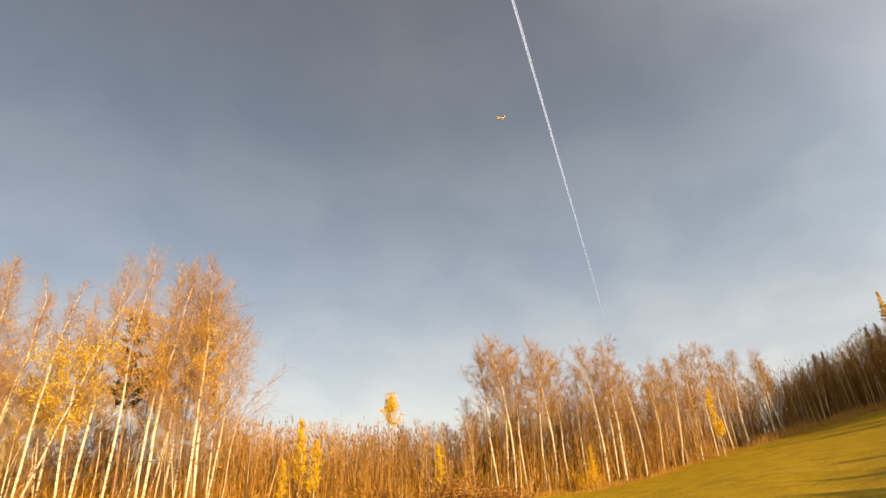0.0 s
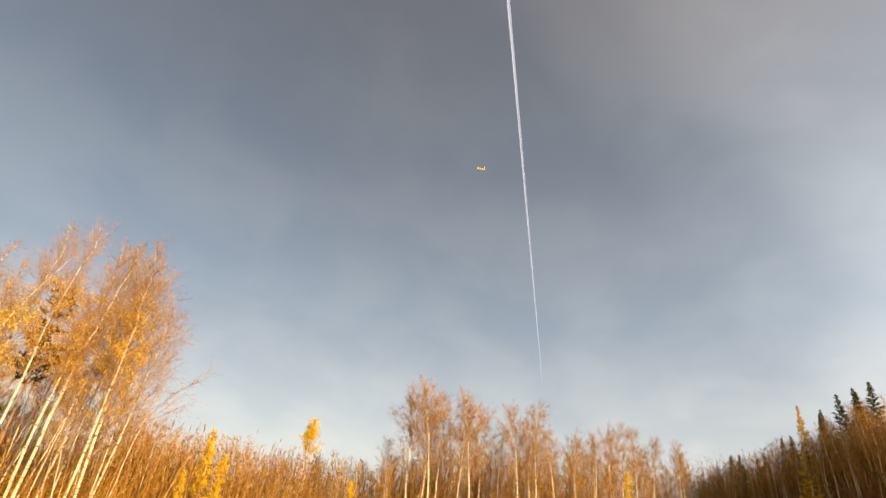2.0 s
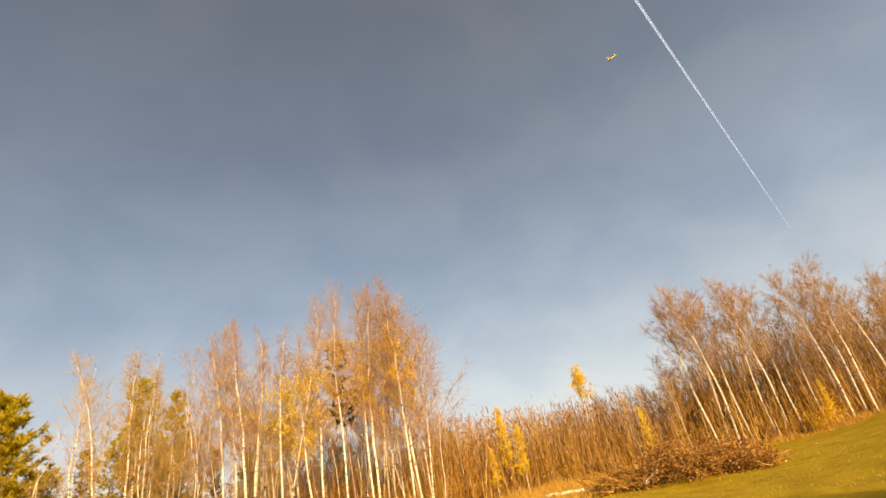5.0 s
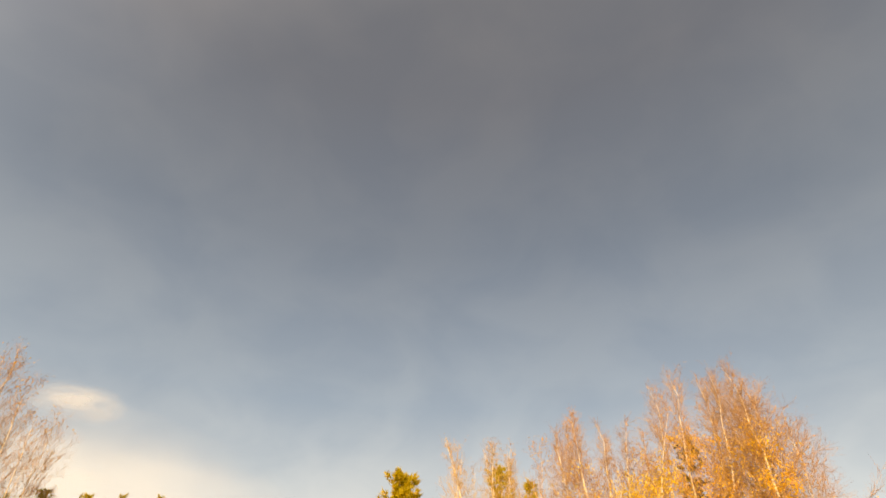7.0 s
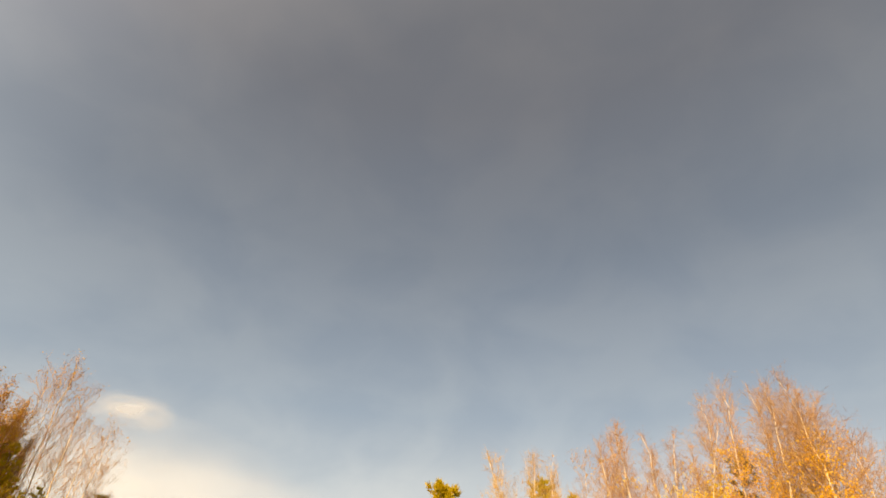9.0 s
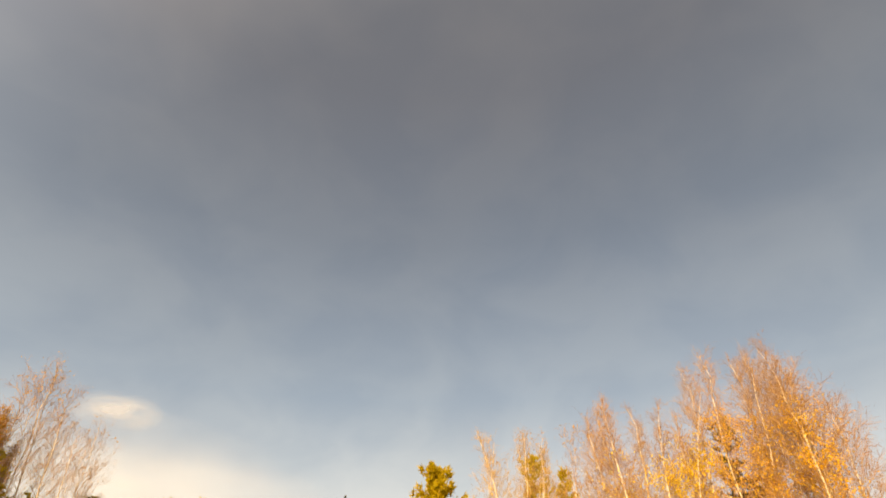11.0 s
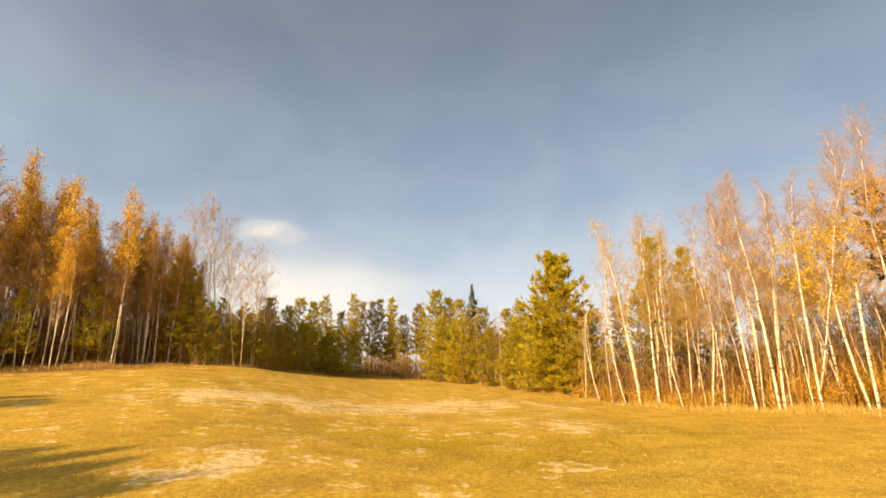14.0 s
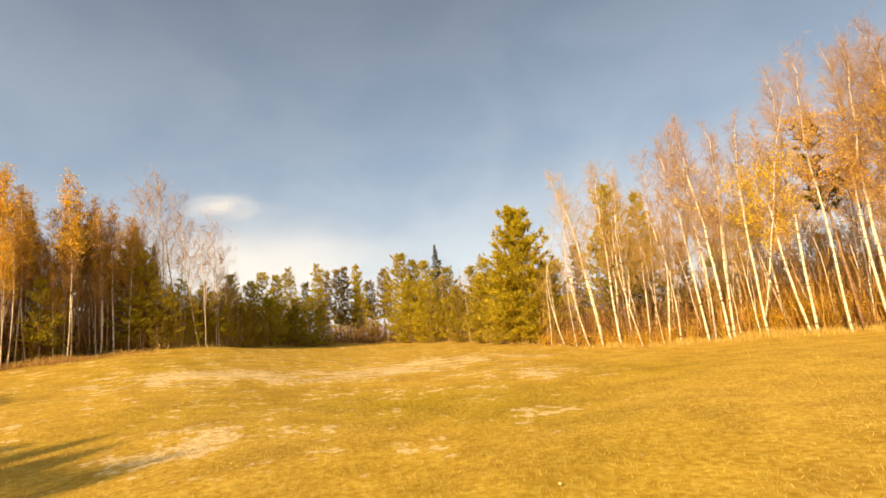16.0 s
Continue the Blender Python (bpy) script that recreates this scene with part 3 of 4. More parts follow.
# templates that are copied for the wider woods
rnd = random.Random(7)
BARE = [birch("birch_tree", 300 + i, 10.0, (rnd.uniform(-.5, .5), rnd.uniform(-.5, .5)), 1.85, 0.40, 44, 4200, 160, leader=0.7, blunt=0.55, up=0.7, r0=0.064, twig_r=0.0072, fork=0.35 * (i % 2), flat=2, twig=TWIG_RED,
              label="slender bare birch with a reddish-brown crown of twigs") for i in range(5)]
WISPY = [birch("birch_tree", 380 + i, 10.0, (rnd.uniform(-.6, .6), rnd.uniform(-.6, .6)), 2.1, 0.32, 32, 1600, 60, (0.88, 1.2), 0.05, r0=0.036, twig_r=0.0050, fork=0.2 * (i % 2), flat=2,
               up=0.75, bark=YOUNG_BARK, crook=0.022, twig=TWIG, leaf=LEAF_RUST, label="wispy leafless birch with thin tan twigs") for i in range(4)]
THIN = [birch("birch_tree", 320 + i, 9.0, (rnd.uniform(-.5, .5), rnd.uniform(-.5, .5)), 1.2, 0.20, 26, 2000, 50, leader=0.12, blunt=0.3, r0=0.046, twig_r=0.0095, flat=2, up=0.6, shoots=1,
              bark=YOUNG_BARK, twig=TWIG_BROWN, leaf=LEAF_RUST, label="thin young birch with bare brown twigs") for i in range(5)]
THINDARK = [birch("birch_tree", 370 + i, 9.0, (rnd.uniform(-.5, .5), rnd.uniform(-.5, .5)), 1.2, 0.2, 26, 2200, 160, leader=0.12, blunt=0.3, r0=0.050, twig_r=0.0095, flat=2, up=0.6, shoots=1,
              bark=YOUNG_BARK, twig=TWIG_RUST, leaf=LEAF_RUST, label="thin young birch with dark reddish-brown twigs") for i in range(3)]
GOLD = [birch("birch_tree", 340 + i, 10.0, (rnd.uniform(-.3, .3), rnd.uniform(-.3, .3)), 1.15, 0.2, 34, 1100, 4200, (0.30, 1.1), 0.075, r0=0.055, twig_r=0.010, flat=2, spread=0.5, shoots=2, up=1.0,
              label="birch still full of golden autumn leaves") for i in range(3)]
TOPGOLD = [birch("birch_tree", 350 + i, 10.0, (rnd.uniform(-.2, .2), rnd.uniform(-.2, .2)), 0.95, 0.34, 38, 1900, 2600, (0.52, 1.02), 0.046, leaf=LEAF_AMBER, bark=YOUNG_BARK, r0=0.036, twig_r=0.009, flat=2, up=1.1, leader=1.2, spread=0.3, shoots=2,
                 twig=TWIG_RUST, label="slim birch with golden leaves only near its top") for i in range(3)]
LONE = [birch("birch_tree", 356, 10.0, (0.2, -0.1), 1.15, 0.66, 34, 1000, 3800, (0.68, 1.02), 0.058, r0=0.045, twig_r=0.009, flat=2, up=0.9, leader=0.8, spread=0.5, shoots=2,
              label="slim birch with a tuft of bright golden leaves at its top")]
DARKPINE = [pine("pine_tree", 430, 10.0, 0.85, 0.54, 280, 6, NEEDLE_SPRUCE, "dark sparse pine among the pale birches", 0.45, 0.35)]
RUST = [birch("birch_tree", 360 + i, 10.0, (rnd.uniform(-.3, .3), rnd.uniform(-.3, .3)), 1.25, 0.3, 36, 2300, 1500, (0.5, 1.1), 0.050, r0=0.055, twig_r=0.0105, flat=2, up=1.0, shoots=2, spread=0.3,
              twig=TWIG_RUST, leaf=LEAF_RUST, label="birch with sparse rust-brown leaves") for i in range(3)]
BIGPINE = [pine("pine_tree", 404, 9.0, 3.3, 0.04, 4200, 7, label="broad bushy pine with yellowish-green needles", taper=0.75, gaps=0.1)]
PINES = [pine("pine_tree", 400 + i, 9.0, 2.3 + 0.25 * i, 0.02 + 0.03 * i, 1500, 6, label="bushy young pine with yellowish-green needles", taper=0.65, gaps=0.15) for i in range(3)]
BUSH = [pine("pine_tree", 410 + i, 6.0, 2.3 + 0.3 * i, 0.0, 1100, 6, label="low bushy pine with olive-green needles", taper=0.55, gaps=0.15) for i in range(2)]
TALLPINE = [pine("pine_tree", 420 + i, 10.0, 1.25 + 0.2 * i, 0.30, 800, 6, label="slim pine with a high sparse crown", taper=0.55, gaps=0.2, lean=0.03) for i in range(3)]
SHADEPINE = [pine("pine_tree", 425, 10.0, 1.7, 0.2, 420, 4, label="slim pine with a high crown", taper=0.55, gaps=0.15, wide=0.085)]
SPRUCES = [spruce("spruce_tree", 440 + i, 10.0, 2.0 + 0.3 * i, label="tall pointed spruce with dark green needles") for i in range(3)]
LARCH = spruce("larch_tree", 460, 10.0, 1.5, NEEDLE_LARCH, "tall larch with golden autumn needles", 26)
LEANPINE = [pine("pine_tree", 450 + i, 8.0, 1.8, 0.08 + 0.1 * i, 700, 6, label="sparse young pine with drooping olive-green boughs", taper=0.6, gaps=0.25) for i in range(2)]
DULLPINE = [pine("pine_tree", 455 + i, 10.0, 1.15 + 0.25 * i, 0.26 + 0.08 * i, 760, 6, NEEDLE_DULL, "slim pine with dull brownish-green needles", 0.5, 0.2, 0.03) for i in range(3)]
POLE = [birch("birch_tree", 470 + i, 11.0, (rnd.uniform(-.7, .7), rnd.uniform(-.7, .7)), 1.1, 0.5, 26, 1500, 300, (0.5, 1.1), 0.050, r0=0.05, twig_r=0.0095, up=1.0, flat=2, leader=0.8, bark=YOUNG_BARK,
              twig=TWIG_RUST, leaf=LEAF_RUST, label="slim pale-trunked birch with a high rust-brown crown") for i in range(3)]
BROOM = [birch("birch_tree", 480 + i, 10.0, (rnd.uniform(-.9, .9), rnd.uniform(-.9, .9)), 1.7, 0.14, 34, 1200, 30, (0.85, 1.2), 0.05, r0=0.044, twig_r=0.0050, fork=0.2 * (i % 2), flat=1, up=0.75, leader=1.0,
               crook=0.034, twig=TWIG_GREY, leaf=LEAF_RUST, label="leafless crooked birch with pale upswept branches") for i in range(4)]
RISE = [birch("birch_tree", 490 + i, 10.0, (rnd.uniform(-.7, .7), rnd.uniform(-.7, .7)), 1.35, 0.42, 32, 2300, 120, leader=0.2, blunt=0.35, r0=0.06, twig_r=0.0098, flat=2, up=0.65, shoots=1,
              bark=YOUNG_BARK, twig=TWIG_RUST, leaf=LEAF_RUST, label="slim birch with a dense reddish-brown crown over a bare trunk") for i in range(3)]
SAPLING = [birch("birch_tree", 500 + i, 10.0, (rnd.uniform(-1.3, 1.3), rnd.uniform(-1.3, 1.3)), 0.95, 0.30, 22, 700, 60, (0.3, 0.9), 0.043, r0=0.036, twig_r=0.0055, flat=1, up=0.8, leader=1.0, crook=0.03, shoots=2,
                 leaf=LEAF_AMBER, label="slender leaning young birch with few leaves") for i in range(4)]
HEIGHT = {}
for group, hh in ((BARE, 10), (WISPY, 10), (POLE, 11), (RISE, 10), (BROOM, 10), (THIN, 9), (THINDARK, 9), (LEANPINE, 8), (DULLPINE, 10), (GOLD, 10), (TOPGOLD, 10), (SAPLING, 10), (LONE, 10), (DARKPINE, 10), (RUST, 10), (BIGPINE, 9), (PINES, 9), (BUSH, 6), (TALLPINE, 10), (SHADEPINE, 10), (SPRUCES, 10), ([LARCH], 10)):
    for ob in group:
        HEIGHT[ob.name] = hh
used = set()


def plant(kinds, az, r, h, group=""):
    src = rnd.choice(kinds)
    s = h / HEIGHT[src.name]
    spin = rnd.uniform(0, 6.28)
    if src.name not in used:
        used.add(src.name)
        return tagged(put(src, az, r, spin, s), group=group)
    return place_copy(src, az, r, spin, s, group=group)


def joined_wood(name, items, label):
    """Many trees that nobody could count, as one mesh."""
    vs, fs, mi, mats, n = [], [], [], [], 0
    for kinds, az, r, h in items:
        src = rnd.choice(kinds)
        s, a = h / HEIGHT[src.name], rnd.uniform(0, 6.28)
        rot = np.array([[math.cos(a), -math.sin(a), 0], [math.sin(a), math.cos(a), 0], [0, 0, 1]]) * s
        for soup, mat in RAW[src.name]:
            if mat not in mats:
                mats.append(mat)
            v, f = np.concatenate(soup.v), np.concatenate(soup.f)
            vs.append(v @ rot.T + at(az, r)); fs.append(f + n); n += len(v)
            mi.append(np.full(len(f), mats.index(mat), np.int32))
    me = tri_mesh(name, np.concatenate(vs), np.concatenate(fs), mats[0])
    for m in mats[1:]:
        me.materials.append(m)
    me.polygons.foreach_set("material_index", np.concatenate(mi))
    return tagged(new(name, me), label, "wood", kind="stuff")


def tip(az, r, el):
    return 1.7 + r * math.tan(radians(el)) - at(az, r)[2]


# right birch row, foot and tip elevation
for az, el, r in ((-0.8, 12.8, 44), (-2.4, 13.4, 43), (-3.6, 12.2, 46), (-1.6, 11.6, 46), (-6.6, 12.6, 44), (-5.6, 11.4, 46), (-7.8, 11.2, 47),
                  (-11.6, 11.8, 45), (-13.3, 11.9, 45), (-12.6, 10.6, 47), (-15.2, 9.6, 48), (-16.8, 9.2, 50), (-18.6, 9.6, 53), (-20.4, 9.8, 56),
                  (-21.8, 10.2, 58), (-23.2, 10.0, 62), (-24.6, 9.4, 66), (-26.8, 9.0, 72), (-27.6, 8.2, 74), (1.6, 7.2, 46), (-9.6, 9.4, 47), (-17.6, 8.4, 55)):
    plant(BARE, az, r, tip(az, r, el), "birches along the meadow")
plant(GOLD, -22.4, 54.5, tip(-22.4, 54.5, 6.0), "birches along the meadow")
plant(LONE, 9.8, 46, tip(9.8, 46, 8.2), "birches of the low wood")
plant(GOLD, 19.4, 34.5, tip(19.4, 34.5, 6.3), "birches of the low wood")
plant(GOLD, 17.9, 33.8, tip(17.9, 33.8, 4.2), "birches of the low wood")
plant(GOLD, 21.0, 31.6, tip(21.0, 31.6, 2.4), "birches of the low wood")
plant(GOLD, 5.2, 41, tip(5.2, 41, 3.2), "birches of the low wood")
plant(GOLD, -10.4, 43.6, 3.0, "birches along the meadow")
low = []
for i in range(96):
    az = -29 + 56 * (i + rnd.random()) / 96
    r = max(float(edge_r(az)) + 2, rnd.uniform(42, 66))
    top_el = np.interp(az, (-29, -20, -12, 0, 2, 8, 15, 20, 28), (6.6, 7.4, 7.2, 6.4, 5.6, 5.2, 5.6, 5.8, 5.6)) * rnd.uniform(0.72, 1.04)
    low.append((THIN if rnd.random() < 0.9 else BARE, az, r, max(4.5, tip(az, r, top_el))))
for i in range(26):
    az = -29 + 31 * (i + rnd.random()) / 26
    r = max(float(edge_r(az)) + 4, rnd.uniform(54, 68))
    low.append((RISE, az, r, tip(az, r, np.interp(az, (-29, -20, -8, 2), (7.2, 8.2, 8.0, 5.6)) * rnd.uniform(0.85, 1.05))))
joined_wood("young_wood", low, "dense wood of thin young birches, leafless and brown")
# dark wood on the rise
low = []
for i in range(112):
    az = -28.5 - 22 * (i + rnd.random()) / 112
    r = float(edge_r(az)) + rnd.uniform(0.5, 8)
    el = np.interp(-az, (29, 33, 36, 40, 46, 52), (6.6, 7.8, 9.0, 11, 13, 14)) * rnd.uniform(0.84, 1.08)
    if i % 3:
        low.append((RISE, az, r, max(5, tip(az, r, el))))
    else:
        plant(RISE, az, r, max(5, tip(az, r, el)), "trees on the rise")
joined_wood("young_wood", low, "dense dark wood of bare young birches")
for az, el in ((-29.6, 7.0), (-30.6, 7.8), (-31.6, 8.4), (-32.6, 8.7), (-33.8, 9.0), (-34.6, 9.3), (-35.6, 10.7), (-36.6, 10.2), (-38.6, 12.0), (-39.3, 12.6),
               (-40.3, 14.4), (-41.6, 14.8), (-42.4, 14.6), (-43.6, 15.2), (-45, 16), (-47, 16.5), (-49, 17), (-51, 17)):
    az += rnd.uniform(-0.5, 0.5)
    r = float(edge_r(az)) + rnd.uniform(9, 18)
    plant(SPRUCES, az, r, tip(az, r, el * rnd.uniform(0.84, 0.98)), "trees on the rise")
plant([LARCH], -37.6, 76.5, tip(-37.6, 76.5, 12.4), "trees on the rise")

# behind the near clump
low = []
for i in range(76):
    az = 24 + 38 * (i + rnd.random()) / 76
    r = rnd.uniform(30, 48)
    el = np.interp(az, (24, 28, 36, 45, 52, 60, 64), (6, 9, 12, 13, 13, 12.5, 9)) * rnd.uniform(0.45, 1.0)
    if az > 46:
        continue
    if i % 5:
        low.append((THIN, az, r, max(3.5, tip(az, r, el))))
    else:
        plant(BARE, az, r, max(3.5, tip(az, r, el)), "trees behind the clump")
joined_wood("young_wood", low, "thicket of thin bare birches behind the taller ones")
for az, el, r in ((61.2, 11.0, 33), (58.6, 16.4, 31.5), (57.0, 14.6, 33), (55.9, 16.6, 31), (54.4, 17.0, 31), (53.2, 13.0, 33), (52.0, 16.8, 31.4), (50.9, 13.5, 30.6),
                  (49.6, 15.5, 31), (48.6, 12.0, 32), (47.0, 14.0, 30), (44.4, 11.0, 31), (43.0, 12.5, 32), (41.0, 10.5, 33), (60.0, 8.0, 32), (62.6, 7.0, 34)):
    plant(BROOM + WISPY[:1], az, r, tip(az, r, el), "trees behind the clump")
for i in range(22):
    az = 26.5 + 27 * (i + rnd.random()) / 22
    r = rnd.uniform(27.8, 31.5)
    plant(SAPLING, az, r, tip(az, r, rnd.uniform(6, 15)), "trees behind the clump")
plant(DARKPINE, 35.1, 28.6, tip(35.1, 28.6, 15.8), "trees behind the clump")
plant(TALLPINE, 54.6, 36, tip(54.6, 36, 14.4), "trees behind the clump")
plant(TALLPINE, 52.2, 35, tip(52.2, 35, 13.2), "trees behind the clump")
for az, el in ((48.4, 7.0), (50.6, 9.0), (52.6, 8.2), (54.8, 11.5), (56.6, 9.4), (58.6, 8.6), (60.6, 7.6), (36.6, 5.5), (45.2, 6.2)):
    r = rnd.uniform(36, 41)
    plant(LEANPINE + DULLPINE[:1], az, r, tip(az, r, el), "trees behind the clump")

# pines at the end of the field
plant(BIGPINE, 64.7, 37, tip(64.7, 37, 13.6), "pines at the end of the field")
for az, el, r in ((67.2, 7.4, 42), (68.6, 8.4, 44), (70.2, 7.8, 47), (73.0, 8.1, 51), (75.3, 9.0, 55), (76.6, 9.3, 57), (78.1, 10.2, 56), (91.6, 9.0, 49.5), (93.0, 9.3, 49), (94.6, 8.6, 46),
                  (96.2, 9.4, 44), (62.4, 7.2, 38), (66.0, 8.0, 40)):
    plant(PINES, az, r, tip(az, r, el), "pines at the end of the field")
for az, el, r in ((90.0, 9.7, 53), (87.7, 9.8, 54), (82.8, 9.6, 58), (89.0, 8.0, 55), (79.6, 8.2, 58)):
    plant(TALLPINE, az, r, tip(az, r, el), "pines at the end of the field")
for az, el, r in ((86.6, 9.1, 56), (85.2, 9.1, 58), (84.1, 9.4, 58), (80.6, 8.7, 58), (83.5, 7.6, 60), (81.6, 7.4, 61), (87.0, 7.0, 60)):
    plant(DULLPINE, az, r, tip(az, r, el), "pines at the end of the field")
for az, el, r in ((98.8, 8.6, 41), (100.8, 9.2, 40.5), (104.2, 12.0, 40), (105.4, 13.0, 40.5), (110.6, 8.6, 38), (112.2, 9.6, 37.6), (117.0, 9.0, 37)):
    plant(LEANPINE, az, r, tip(az, r, el), "young pines along the field")
for az, el, r in ((95.4, 6.4, 43),
                  (90.0, 5.6, 49), (87.4, 5.0, 53), (75.6, 6.8, 50), (69.4, 6.6, 43), (72.2, 5.8, 46), (67.4, 6.8, 39), (63.4, 6.2, 36), (65.9, 5.2, 37),
                  (92.6, 6.6, 47), (94.2, 6.2, 45), (88.4, 6.2, 51), (77.8, 7.0, 53)):
    plant(BUSH, az, r, tip(az, r, el), "young pines along the field")
low = [(BUSH, 60 + 2.3 * i, float(edge_r(60 + 2.3 * i)) + rnd.uniform(10, 26), rnd.uniform(4.5, 7.0)) for i in range(17) if i % 3]
joined_wood("pine_wood", low, "dense olive-green pines behind the front trees")
plant(SPRUCES, 74.0, 57, tip(74.0, 57, 10.9), "pines at the end of the field")
for i in range(12):
    az = 60 + 40 * (i + rnd.random()) / 12
    r = float(edge_r(az)) + rnd.uniform(10, 26)
    if not 84.5 < az < 88:
        plant(PINES + DULLPINE + THINDARK, az, r, max(3, tip(az, r, np.interp(az, (60, 66, 75, 85, 100), (9, 8.0, 7.0, 5.6, 8.5)) * rnd.uniform(0.7, 0.95))), "pines at the end of the field")
for az, el, r in ((73.6, 7.2, 50), (71.3, 7.6, 45), (74.8, 6.0, 50), (72.0, 6.4, 46), (59.4, 8.0, 33)):
    plant(WISPY, az, r, tip(az, r, el), "pines at the end of the field")

# dark mixed wood
for i in range(18):
    az = 107 + 17 * (i + rnd.random()) / 18
    r = float(edge_r(az)) + rnd.uniform(-0.5, 0.9)
    el = np.interp(az, (107, 112, 120, 124), (13, 15, 19, 19)) * rnd.uniform(0.6, 0.98)
    plant(BROOM[:1] + POLE[:1] + RUST[:1], az, r, tip(az, r, el), "trees of the dark mixed wood")
for az, el in ((96.8, 6.6), (98.0, 7.8), (99.8, 7.4), (101.7, 8.6), (103.0, 9.4)):
    r = float(edge_r(az)) - 0.3
    plant(LEANPINE, az, r, tip(az, r, el), "young pines along the field")
for i in range(10):
    az = 94.5 + 0.9 * i
    r = float(edge_r(az)) + rnd.uniform(0.3, 2.5)
    plant(BROOM, az, r, rnd.uniform(4.0, 7.0), "trees of the dark mixed wood")
for i in range(24):
    az = 103 + 21 * (i + rnd.random()) / 24
    r = float(edge_r(az)) + rnd.uniform(0.8, 3.5)
    el = np.interp(az, (103, 105, 110, 120, 124), (12, 14, 16.5, 20, 20)) * rnd.uniform(0.7, 1.0)
    plant(POLE + TOPGOLD[:1], az, r, tip(az, r, el), "trees of the dark mixed wood")
for az, el, r in ((103.2, 12.8, 40.5), (104.3, 14.2, 41), (105.4, 15.0, 40), (106.6, 16.4, 40), (107.6, 16.0, 39.5), (108.4, 17.0, 41)):
    plant(RUST, az, r, tip(az, r, el), "trees of the dark mixed wood")
for az, el, r in ((102.3, 20.0, 40), (101.0, 18.4, 40.5), (99.4, 17.4, 40), (97.8, 15.4, 41), (103.4, 17.6, 41), (100.2, 15.5, 42), (96.6, 11.5, 42), (104.6, 14.5, 41), (97.6, 12.8, 41), (98.8, 14.6, 40), (95.6, 9.6, 43)):
    plant(WISPY, az, r, tip(az, r, el), "trees of the dark mixed wood")
for az, el, r in ((113.7, 17.6, 37.8), (114.6, 13.8, 35.6), (110.1, 19.2, 37.4), (114.6, 19.2, 37.2), (109.3, 18.2, 41), (115.9, 13.2, 38.4), (118.0, 21, 40)):
    plant(TOPGOLD, az, r, tip(az, r, el), "trees of the dark mixed wood")
for i in range(66):
    az = 102.5 + 34 * (i + rnd.random()) / 66
    r = float(edge_r(az)) + rnd.uniform(2.4, 15)
    el = np.interp(az, (97, 101, 105, 110, 120, 124, 128, 140), (8, 11, 15, 17, 20, 20, 10, 6)) * rnd.uniform(0.72, 1.04)
    plant(RUST + RUST + RUST + THINDARK + BARE[:2] + DULLPINE[:1], az, r, max(3, tip(az, r, el)), "trees of the dark mixed wood")
for az in (122.6, 124.5):
    plant(SPRUCES, az, 38, tip(az, 38, 22.6), "trees of the dark mixed wood")

# the wood goes on behind, where it throws its shadows over the field
low = []
for i in range(18):
    az = 138 + 168 * (i + rnd.random()) / 18
    az = az - 360 if az > 180 else az
    r = float(edge_r(az)) + rnd.uniform(0, 16)
    low.append((THIN + SPRUCES[:1], az, r, rnd.uniform(9, 13)))
# unseen trees, set back towards the sun from the shadows on the field
for az, r, h in ((-163, 22.8, 10), (-165.2, 24.4, 10.4), (-160.4, 22.2, 9.6), (-167, 26, 10.5), (-171, 27.7, 11), (177, 30, 12), (175.2, 30.6, 12), (178.6, 29.6, 11.8), (-116.3, 24.6, 11.2), (-112.4, 26.8, 11.2), (-121, 29, 12), (-118.5, 23.7, 11.4), (-114.5, 25.5, 11.2), (-110.5, 27.8, 11.2), (-119.5, 28, 11.8), (-107, 30.5, 11.5), (-122, 31, 12.5),
                 (-103, 30, 11), (-100, 31.4, 11), (-96, 33.4, 11), (-92.5, 35.8, 11), (-89, 38.6, 11.2), (-105, 35, 13), (-112, 31.5, 12.5), (-98, 37.5, 13), (-91, 42, 13), (-86, 42, 11.5),
                 (-64, 54.5, 12), (-60, 58, 12)):
    low.append((PINES[:1] if abs(az) > 162 and r < 29 else SHADEPINE, az, r, h))
# unseen spruces added to shade the wood on the rise
for i in range(11):
    low.append((SPRUCES, -53 - 1.1 * i, rnd.uniform(70, 82), rnd.uniform(10, 12.5)))
joined_wood("wood_behind", low, "mixed autumn wood that closes the field behind, with spruces added for shade")

# templates that found no place go
for group in (BARE, POLE, RISE, BROOM, WISPY, THIN, THINDARK, LEANPINE, DULLPINE, GOLD, TOPGOLD, SAPLING, LONE, DARKPINE, RUST, BIGPINE, PINES, BUSH, TALLPINE, SHADEPINE, SPRUCES, [LARCH]):
    for ob in group:
        if ob.name not in used:
            for o in (*ob.children_recursive, ob):
                bpy.data.objects.remove(o)


# ---- undergrowth, grass ----
def polar(rng, n, az0, az1, r0, r1):
    az = rng.uniform(az0, az1, n)
    r = np.sqrt(rng.uniform(r0 ** 2, r1 ** 2, n)) if np.isscalar(r0) else r0
    return az, r


def spots(az, r):
    a = np.radians(az)
    x, y = -np.sin(a) * r, np.cos(a) * r
    return np.stack([x, y, height(x, y)], -1)


